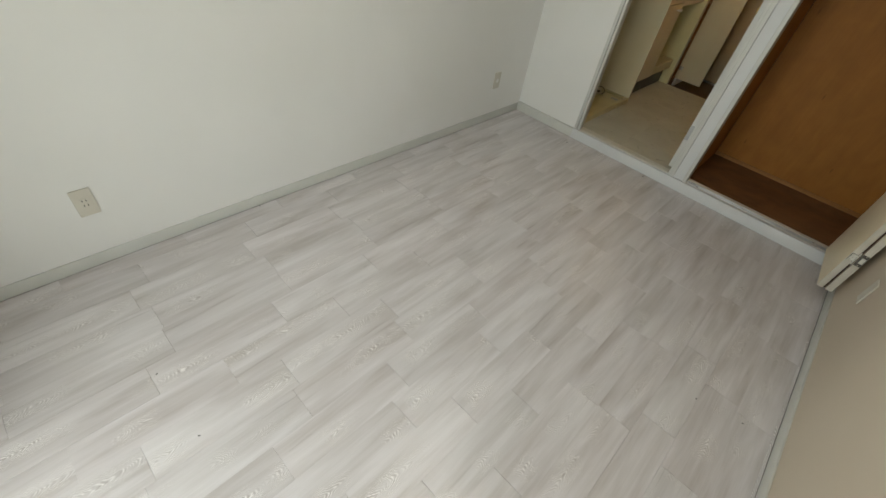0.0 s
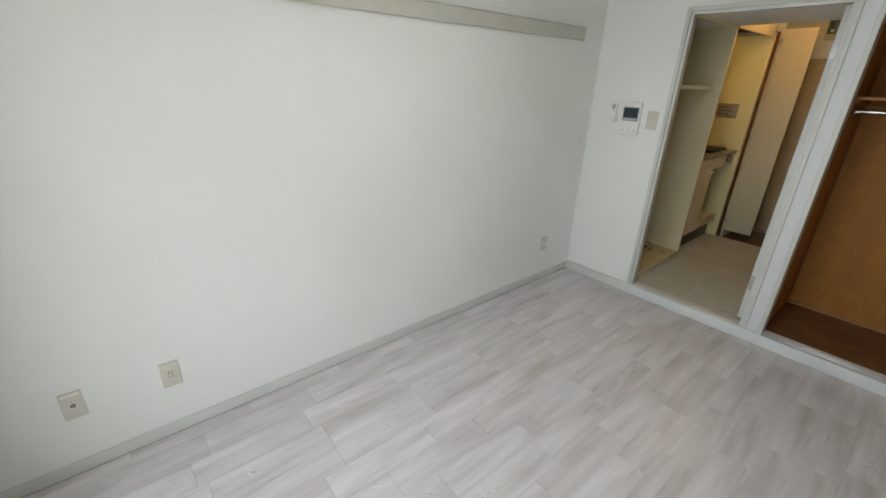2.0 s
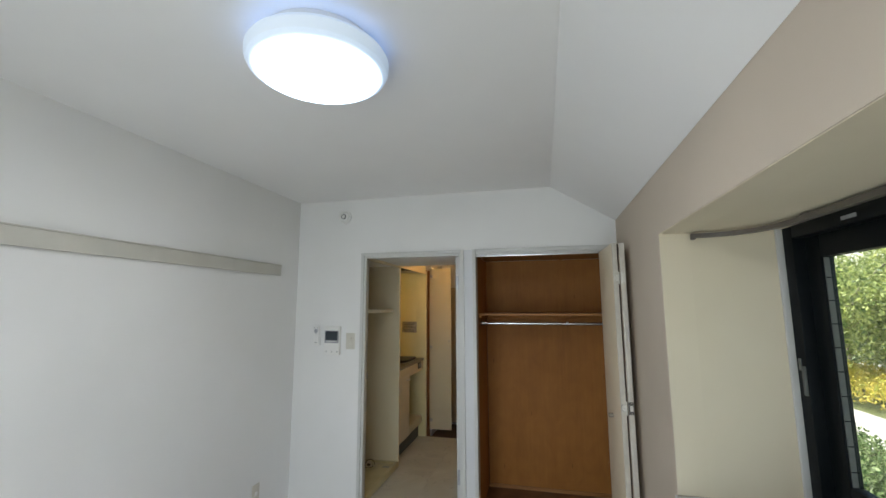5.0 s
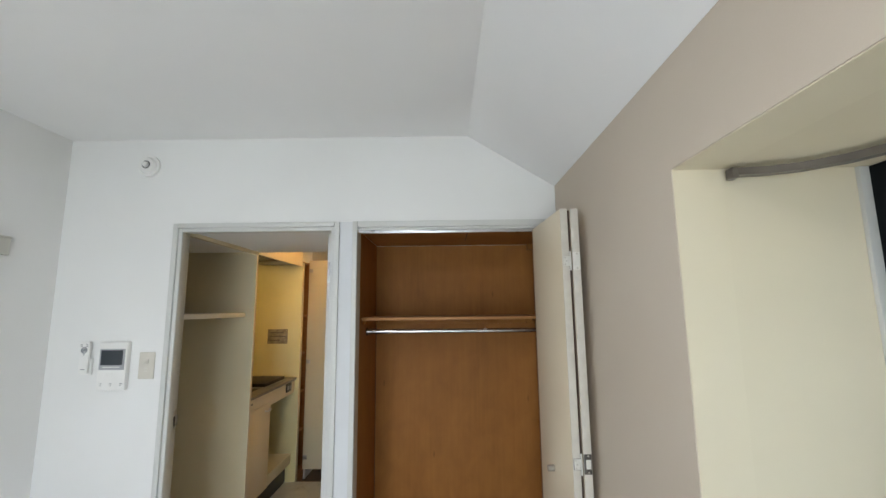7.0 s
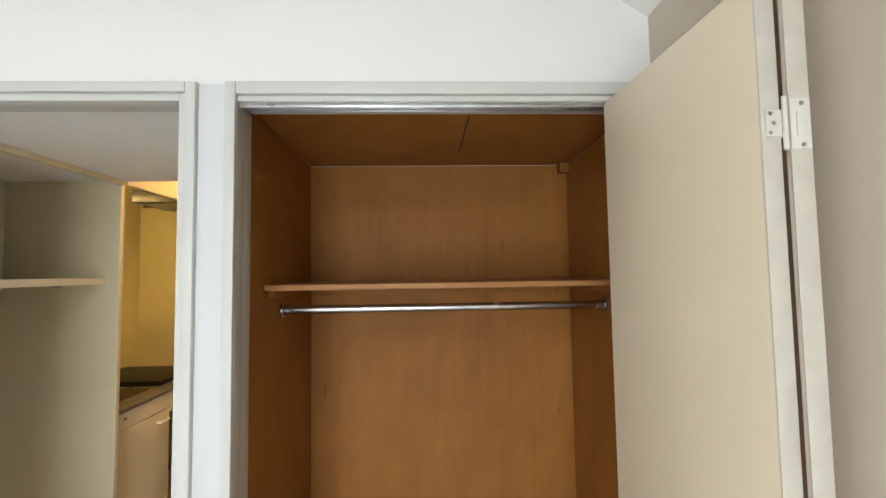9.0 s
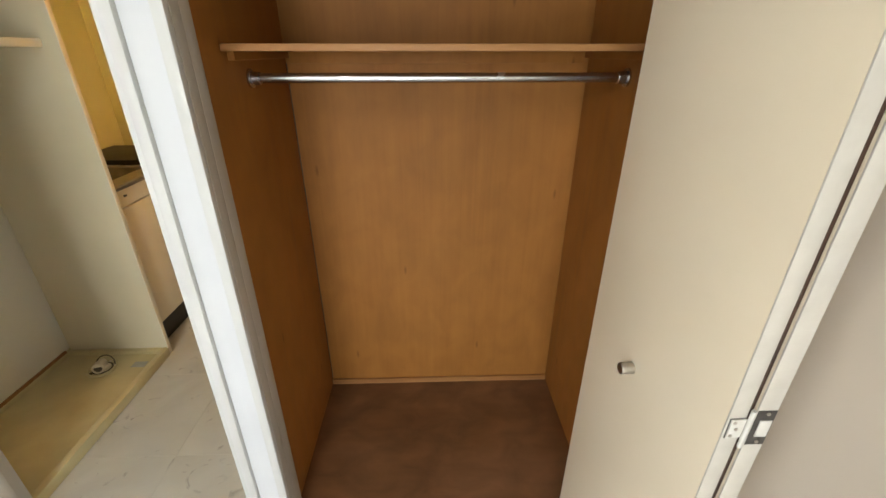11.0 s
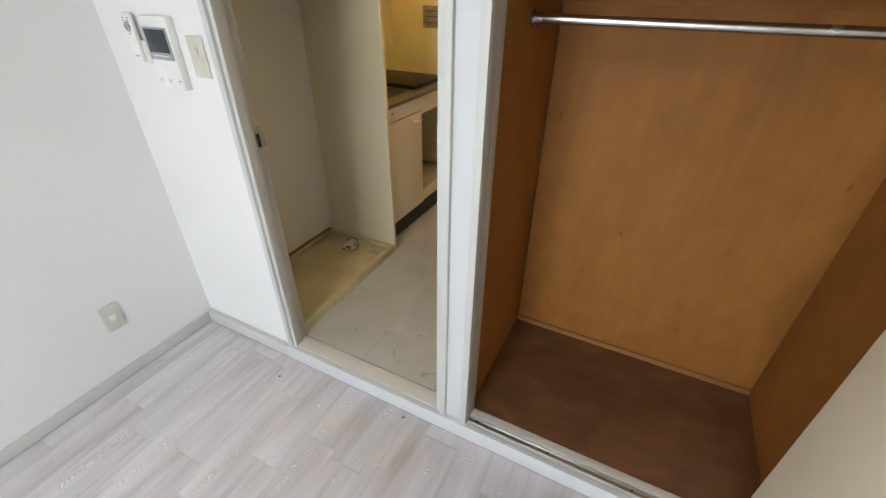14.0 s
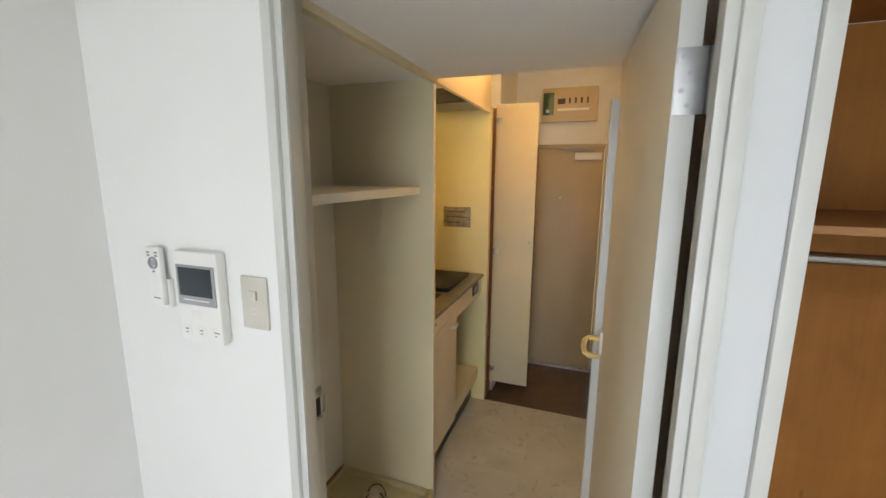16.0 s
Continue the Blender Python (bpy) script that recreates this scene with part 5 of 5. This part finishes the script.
# ---- bay window ----
def build_bay_window():
    win = tagged(new("window_1"), "black aluminium bay window with clear panes", "window", kind="structure")
    win.location = (BAY_X, 0.65, BAY_Z0)
    AT[win] = Vector(win.location)
    x0, x1 = BAY_X - 0.02, BAY_X + 0.075
    y0, y1, z0, z1 = BAY0 + 0.001, BAY1 - 0.001, BAY_Z0 + 0.019, BAY_Z1 - 0.001
    bm = bmesh.new()
    box(bm, x0, x1, y1 - 0.07, y1, z0, z1, bevel=0.003)
    box(bm, x0, x1, y0, y0 + 0.07, z0, z1, bevel=0.003)
    box(bm, x0, x1, y0 + 0.07, y1 - 0.07, z1 - 0.05, z1, bevel=0.003)
    box(bm, x0, x1, y0 + 0.07, y1 - 0.07, z0, z0 + 0.05, bevel=0.003)
    part("window_frame", bm, FRAME, win, "black outer frame")
    edges = [y1 - 0.07, 0.83, 0.45, y0 + 0.07]
    for i, (a, b) in enumerate(zip(edges, edges[1:])):
        bm = bmesh.new()
        sx0, sx1, w = BAY_X + 0.022, BAY_X + 0.068, 0.085
        box(bm, sx0, sx1, a - w, a, z0 + 0.05, z1 - 0.05, bevel=0.004)
        box(bm, sx0, sx1, b, b + w, z0 + 0.05, z1 - 0.05, bevel=0.004)
        box(bm, sx0, sx1, b + w, a - w, z1 - 0.05 - w, z1 - 0.05, bevel=0.004)
        box(bm, sx0, sx1, b + w, a - w, z0 + 0.05, z0 + 0.05 + w, bevel=0.004)
        sash = part("sash", bm, FRAME, win, "black casement sash")
        pane = part("pane", block(BAY_X + 0.048, BAY_X + 0.054, b + w - 0.004, a - w + 0.004, z0 + 0.046 + w, z1 - 0.046 - w), GLASS, sash, "clear glass pane")
        pane.visible_shadow = False
        gasket = part("gasket", block(BAY_X + 0.030, BAY_X + 0.047, a - w - 0.0042, a - w - 0.0005, z0 + 0.052 + w, z1 - 0.052 - w), SEAL, sash, "grey glazing gasket")
        for k in range(9):
            zk = z0 + 0.10 + w + k * 0.085
            part("gasket_clip", block(BAY_X + 0.030, BAY_X + 0.047, a - w - 0.0050, a - w - 0.0043, zk, zk + 0.004), FRAME, gasket)
        hy = b + w * 0.5
        hd = part("handle", sweep([(sx0 - 0.0005, hy, 1.20), (sx0 - 0.035, hy, 1.205), (sx0 - 0.045, hy, 1.225), (sx0 - 0.045, hy, 1.32), (sx0 - 0.040, hy, 1.335)], 0.009, 10), BLACK, sash, "black casement handle")
    latch = part("latch", block(x0 - 0.012, x0 - 0.0005, y1 - 0.068, y1 - 0.054, 1.235, 1.345, bevel=0.004), SEAL, win, "grey sash latch")
    part("latch_knob", block(x0 - 0.020, x0 - 0.0125, y1 - 0.067, y1 - 0.055, 1.33, 1.375, bevel=0.003), SEAL, latch)
    part("maker_plate", block(x0 - 0.0022, x0 - 0.0005, 1.13, 1.20, z1 - 0.035, z1 - 0.022), GREY, win)
    cr = thing("curtain_rail", (0.97, 0.8, 1.89), "brown curved curtain rail in the bay", "curtain rail")
    zr = 1.875
    half = [(0.825, 1.535, zr), (0.89, 1.526, zr), (0.95, 1.500, zr), (1.008, 1.445, zr), (1.045, 1.37, zr), (1.062, 1.28, zr), (1.062, 0.93, zr)]
    pts = half + [(x, BAY0 + BAY1 - y, z) for x, y, z in reversed(half)]
    part("track", sweep(pts, 0, flat=(0.024, 0.018)), RAIL_BROWN, cr)
    part("end_cap", block(0.810, 0.8255, 1.523, 1.549, zr - 0.016, zr + 0.0105, bevel=0.003), RAIL_BROWN, cr)
    for y in (1.2, 0.65, 0.1):
        part("bracket", block(1.050, 1.074, y - 0.02, y + 0.02, zr + 0.0092, BAY_Z1 - 0.0032, bevel=0.002), RAIL_BROWN, cr)


build_bay_window()


# ---- balcony window, behind the walker ----
def build_balcony_window():
    win = tagged(new("window_2"), "white sliding balcony window in the near wall", "window", kind="structure")
    win.location = (-0.35, NEAR - 0.12, 0.02)
    AT[win] = Vector(win.location)
    y0, y1 = NEAR - 0.149, NEAR - 0.085
    bm = bmesh.new()
    box(bm, -1.149, -1.105, y0, y1, 0.021, 1.949, bevel=0.003)
    box(bm, 0.405, 0.449, y0, y1, 0.021, 1.949, bevel=0.003)
    box(bm, -1.105, 0.405, y0, y1, 1.905, 1.949, bevel=0.003)
    box(bm, -1.105, 0.405, y0, y1, 0.021, 0.06, bevel=0.003)
    part("window_frame", bm, ALU, win)
    for a, b, y in ((-1.105, -0.32, y0 + 0.035), (-0.38, 0.405, y0 + 0.008)):
        bm = bmesh.new()
        box(bm, a, a + 0.05, y, y + 0.022, 0.061, 1.904, bevel=0.002)
        box(bm, b - 0.05, b, y, y + 0.022, 0.061, 1.904, bevel=0.002)
        box(bm, a + 0.05, b - 0.05, y, y + 0.022, 1.854, 1.904, bevel=0.002)
        box(bm, a + 0.05, b - 0.05, y, y + 0.022, 0.061, 0.121, bevel=0.002)
        s = part("sash", bm, ALU, win)
        pane = part("pane", block(a + 0.046, b - 0.046, y + 0.009, y + 0.014, 0.117, 1.858), GLASS, s, "clear glass pane")
        pane.visible_shadow = False
    structure("trim_balcony_reveal", block(-1.1495, -1.146, NEAR - 0.084, NEAR - 0.001, 0.021, 1.949), RECESS, "cream balcony window reveal", "trim")
    structure("trim_balcony_sill", block(-1.146, 0.449, NEAR - 0.084, NEAR - 0.001, 0.0, 0.0225, bevel=0.002), PAINT, "white balcony window sill", "trim")


build_balcony_window()


# ---- garden outside the bay ----
def leaf_material(name, a, b):
    m, n, l, bs = nodes_of(name)
    geo, ramp = n.new("ShaderNodeNewGeometry"), n.new("ShaderNodeValToRGB")
    ramp.color_ramp.elements[0].color, ramp.color_ramp.elements[1].color = (*a, 1), (*b, 1)
    l.new(geo.outputs["Random Per Island"], ramp.inputs["Fac"])
    l.new(ramp.outputs["Color"], bs.inputs["Base Color"])
    bs.inputs["Roughness"].default_value = 0.5
    bs.inputs["Subsurface Weight"].default_value = 0.0
    tr, mx = n.new("ShaderNodeBsdfTranslucent"), n.new("ShaderNodeMixShader")
    l.new(ramp.outputs["Color"], tr.inputs["Color"])
    mx.inputs[0].default_value = 0.45
    l.new(bs.outputs[0], mx.inputs[1])
    l.new(tr.outputs[0], mx.inputs[2])
    l.new(mx.outputs[0], n["Material Output"].inputs["Surface"])
    return m


GROUND = surface("leafy_soil", (0.055, 0.075, 0.025), (0.14, 0.16, 0.06), 0.9, 3, bump=0.6, grain=20)
PATHWAY = surface("pale_gravel_path", (0.42, 0.40, 0.37), (0.55, 0.53, 0.50), 0.9, 6, bump=0.5, grain=60)
BARK = surface("grey_bark", (0.09, 0.075, 0.06), (0.2, 0.17, 0.14), 0.9, 8, stretch=(1, 1, 0.2), bump=0.8, grain=30)
LEAF = leaf_material("tree_leaves", (0.06, 0.12, 0.03), (0.42, 0.47, 0.14))
LEAF_DARK = leaf_material("shrub_leaves", (0.06, 0.12, 0.035), (0.26, 0.33, 0.13))
LEAF_YELLOW = leaf_material("yellow_flowers", (0.30, 0.34, 0.05), (0.66, 0.50, 0.10))
FACADE = surface("pale_render", (0.5, 0.49, 0.47), (0.58, 0.57, 0.55), 0.8, 1, bump=0.2)
GROUND_Z = -0.55

structure("foundation", block(LEFT - 0.13, RIGHT + 0.11, NEAR - 0.14, HALL_END + 0.13, GROUND_Z - 0.002, -0.1005), FACADE, "pale rendered foundation under the flat", "foundation")
structure("ground", block(-900, 900, -900, 900, GROUND_Z - 0.3, GROUND_Z), GROUND, "leafy garden soil", "ground")
structure("pavement_path", block(4.75, 6.25, -30, 60, GROUND_Z + 0.001, GROUND_Z + 0.03, bevel=0.01), PATHWAY, "pale sunlit garden path", "path")
structure("pavement_far", block(9.3, 11.8, -30, 60, GROUND_Z + 0.001, GROUND_Z + 0.03, bevel=0.01), PATHWAY, "pale sunlit paving beyond the flowers", "path")
rng = np.random.default_rng(5)


def leaves(centres, radii, count, size):
    """Many small pointed leaves scattered in clumps."""
    pick = rng.integers(0, len(centres), count)
    way = rng.normal(size=(count, 3))
    way /= np.linalg.norm(way, axis=1)[:, None]
    far = rng.uniform(0.25, 1.0, count) ** 0.6
    p = np.array(centres)[pick] + way * (np.array(radii)[pick] * far)[:, None] * np.array([1, 1, 0.8])
    u = rng.normal(size=(count, 3))
    u /= np.linalg.norm(u, axis=1)[:, None]
    v = np.cross(u, rng.normal(size=(count, 3)))
    v /= np.linalg.norm(v, axis=1)[:, None]
    s = size * rng.uniform(0.6, 1.3, count)[:, None]
    verts = np.stack([p - u * s, p - u * s * 0.1 + v * s * 0.42, p + u * s, p - u * s * 0.1 - v * s * 0.42], 1).reshape(-1, 3)
    faces = np.arange(count * 4).reshape(-1, 4)
    return verts, faces


def leaf_mesh(name, verts, faces, material, parent):
    me = bpy.data.meshes.new(name)
    c = Vector((verts.min(0) + verts.max(0)) / 2)
    me.from_pydata((verts - np.array(c)).tolist(), [], faces.tolist())
    me.materials.append(material)
    ob = new(name, me)
    ob.location = c
    AT[ob] = c
    ob.parent = parent
    ob.matrix_parent_inverse = Matrix.Translation(-AT[parent])
    return ob


def build_tree(x, y, height, spread, label, count):
    t = thing("tree", (x, y, GROUND_Z), label, "tree", "garden trees")
    bm, tips = bmesh.new(), []
    fork = height * 0.24
    pts = [(x + 0.06 * math.sin(k * 1.7), y + 0.06 * math.cos(k), GROUND_Z - 0.05 + fork * k / 4) for k in range(5)]
    for k, (a, b) in enumerate(zip(pts, pts[1:])):
        rod(bm, a, b, 0.13 - 0.014 * k, 0.116 - 0.014 * k, 10)
    part("trunk", bm, BARK, t, "grey bark trunk")
    top = Vector(pts[-1])
    bm = bmesh.new()
    for k in range(9):
        a = k * 2.4
        e = top + Vector((math.cos(a) * spread * 0.7, math.sin(a) * spread * 0.7, height * (0.1 + 0.06 * (k % 6))))
        mid = top.lerp(e, 0.5) + Vector((0, 0, 0.25))
        rod(bm, top, mid, 0.06, 0.035, 8), rod(bm, mid, e, 0.035, 0.012, 8)
        tips += [e, mid, e + Vector((0.4 * math.cos(a + 1), 0.4 * math.sin(a + 1), 0.3)), e + Vector((0.5 * math.cos(a - 1), 0.5 * math.sin(a - 1), -0.3)), e + Vector((0, 0, -0.7)), e + Vector((0.3 * math.sin(a), 0.3 * math.cos(a), -1.1))]
    part("limbs", bm, BARK, t)
    rad = [spread * rng.uniform(0.25, 0.42) for _ in tips]
    v, f = leaves([tuple(p) for p in tips], rad, count, 0.052)
    tagged(leaf_mesh("crown", v, f, LEAF, t), "dense sunlit green leaves")


for x, y, h, w, n in ((8.3, 9.3, 5.4, 2.0, 20000), (6.9, 11.9, 5.2, 1.9, 20000), (8.9, 14.5, 6.0, 2.2, 16000), (9.0, 19.0, 7.5, 2.8, 16000), (13.5, 17.0, 7.5, 2.8, 16000), (14.0, 24.0, 8.0, 3.0, 16000), (13.0, 8.0, 7.0, 2.6, 16000)):
    build_tree(x, y, h, w, "leafy green garden tree outside the bay window", n)


def build_shrub(x, y, w, h, material, label, count, size):
    s = thing("shrub", (x, y, GROUND_Z), label, "shrub", "garden shrubs")
    bm = bmesh.new()
    cs, rs = [], []
    for k in range(14):
        a, d = k * 2.4, w * 0.55 * math.sqrt(k / 14)
        e = (x + d * math.cos(a), y + d * math.sin(a), GROUND_Z + h * (0.35 + 0.45 * (1 - d / w)) * (0.8 + 0.03 * (k % 7)))
        rod(bm, (x + 0.03 * k % 0.1, y, GROUND_Z - 0.03), e, 0.012, 0.005, 6)
        cs.append(e), rs.append(h * 0.42)
    part("stems", bm, BARK, s)
    v, f = leaves(cs, rs, count, size)
    v[:, 2] = np.maximum(v[:, 2], GROUND_Z + 0.01)
    tagged(leaf_mesh("foliage", v, f, material, s), "")


for k, (x, y) in enumerate(((2.9, 3.6), (3.4, 4.8), (3.6, 6.0), (3.0, 5.3), (3.7, 7.0), (3.5, 3.4))):
    build_shrub(x, y, 1.2, 0.46 + 0.08 * (k % 3), LEAF_DARK, "low green garden shrub", 7000, 0.028)
for x, y in ((7.3, 11.2), (7.1, 9.7), (7.4, 12.9), (7.0, 8.3), (7.6, 14.6)):
    build_shrub(x, y, 1.7, 0.8, LEAF_YELLOW, "yellow flowering garden shrub", 4500, 0.034)
def build_far_house():
    house = thing("apartment_building", (24, 33, GROUND_Z), "pale rendered building behind the garden trees", "building")
    wall = part("wall", block(24, 30, 24, 42, GROUND_Z, 6.2, bevel=0.03), FACADE, house)
    part("roof", block(23.8, 30.2, 23.8, 42.2, 6.202, 6.4, bevel=0.03), BARK, house, "dark flat roof slab")
    for z in (0.6, 3.4):
        for y in (26, 30, 34, 38):
            w = part("window", block(23.95, 23.998, y, y + 1.7, z, z + 1.3, bevel=0.01), ALU, house, "window with a metal frame")
            part("pane", block(23.93, 23.948, y + 0.08, y + 1.62, z + 0.08, z + 1.22), SCREEN, w, "dark window pane")


build_far_house()
structure("backdrop_hedge", block(32, 33, -30, 90, GROUND_Z, 7.0, bevel=0.3), surface("far_hedge", (0.03, 0.06, 0.015), (0.12, 0.19, 0.05), 0.9, 2.5, bump=0.5, grain=12), "far dark green hedge", "backdrop")


# ---- floor pieces ----
def build_planks():
    """Staggered planks that run towards the doorway; cut to the room at both ends."""
    w, long, joint, meshes = 0.138, 0.488, 0.0005, {}
    known = {-7: 0.35, -4: 0.091, -2: -0.510, -1: 0.196, 0: -0.131, 1: 0.326, 2: -0.316, 3: 0.085, 4: 0.266, 5: 0.470, 6: 0.682, 7: 0.690}
    draw = random.Random(4)
    for k in range(-7, 12):
        xa, xb = max(-0.85 + k * w, LEFT + 0.009), min(-0.85 + (k + 1) * w, RIGHT - 0.009)
        if xb - xa < 0.01:
            continue
        y = known.get(k, draw.uniform(-0.5, 0.9))
        cuts = [y]
        while cuts[0] > NEAR:
            cuts.insert(0, cuts[0] - long)
        while cuts[-1] < BACK:
            cuts.append(cuts[-1] + long)
        for a, b in zip(cuts, cuts[1:]):
            a, b = max(a, NEAR + 0.009), min(b, BACK - 0.0242)
            if b - a < 0.003:
                continue
            size = (round(xb - xa - joint, 3), round(b - a - joint, 3))
            if size not in meshes:
                bm = block(-size[0] / 2, size[0] / 2, -size[1] / 2, size[1] / 2, -0.002, 0.002)
                top = [e for e in bm.edges if all(v.co.z > 0 for v in e.verts)]
                bmesh.ops.bevel(bm, geom=top, offset=0.0005, segments=1, affect="EDGES")
                bmesh.ops.recalc_face_normals(bm, faces=bm.faces)
                me = bpy.data.meshes.new("plank")
                bm.to_mesh(me)
                bm.free()
                me.materials.append(PLANK)
                meshes[size] = me
            p = new("plank", meshes[size])
            p.location = ((xa + xb) / 2, (a + b) / 2, -0.0018)
            p.parent = floor
            p.matrix_parent_inverse = Matrix.Translation(-AT[floor])


def build_tiles():
    w, joint, x0, y0 = 0.457, 0.001, -1.30, BACK + 0.071
    for i in range(3):
        for k in range(5):
            xa, xb = x0 + i * w, min(x0 + (i + 1) * w, HALL_R - 0.001)
            ya, yb = y0 + max(0, k * w - 0.24), min(y0 + (k + 1) * w - 0.24, STEP - 0.003)
            if xb - xa > 0.01 and yb - ya > 0.01:
                part("tile", block(xa + joint / 2, xb - joint / 2, ya + joint / 2, yb - joint / 2, HALL - 0.004, HALL), TILE, floor_hall)


build_tiles()
build_planks()
# small debris on the floor
for x, y, a in ((-1.169, 2.474, 0.6), (-0.556, 2.553, 1.1), (-1.755, 1.51, 0.2), (-0.762, -0.472, 0.9), (-1.075, -0.49, 2.0), (0.564, 1.08, 0.4), (0.387, 1.037, 1.5), (-1.757, 0.258, 0.1)):
    o = thing("floor_crumb", (x, y, 0), "tiny dark crumb on the plank floor", "debris", "floor crumbs")
    m = Matrix.Translation((x, y, 0.0012)) @ Matrix.Rotation(a, 4, "Z")
    w = 0.0065 if y > 2.3 else 0.0035
    part("speck", block(-w, w, -w * 0.5, w * 0.5, -0.001, 0.0012, bevel=0.0005, turn=m), INK, o)
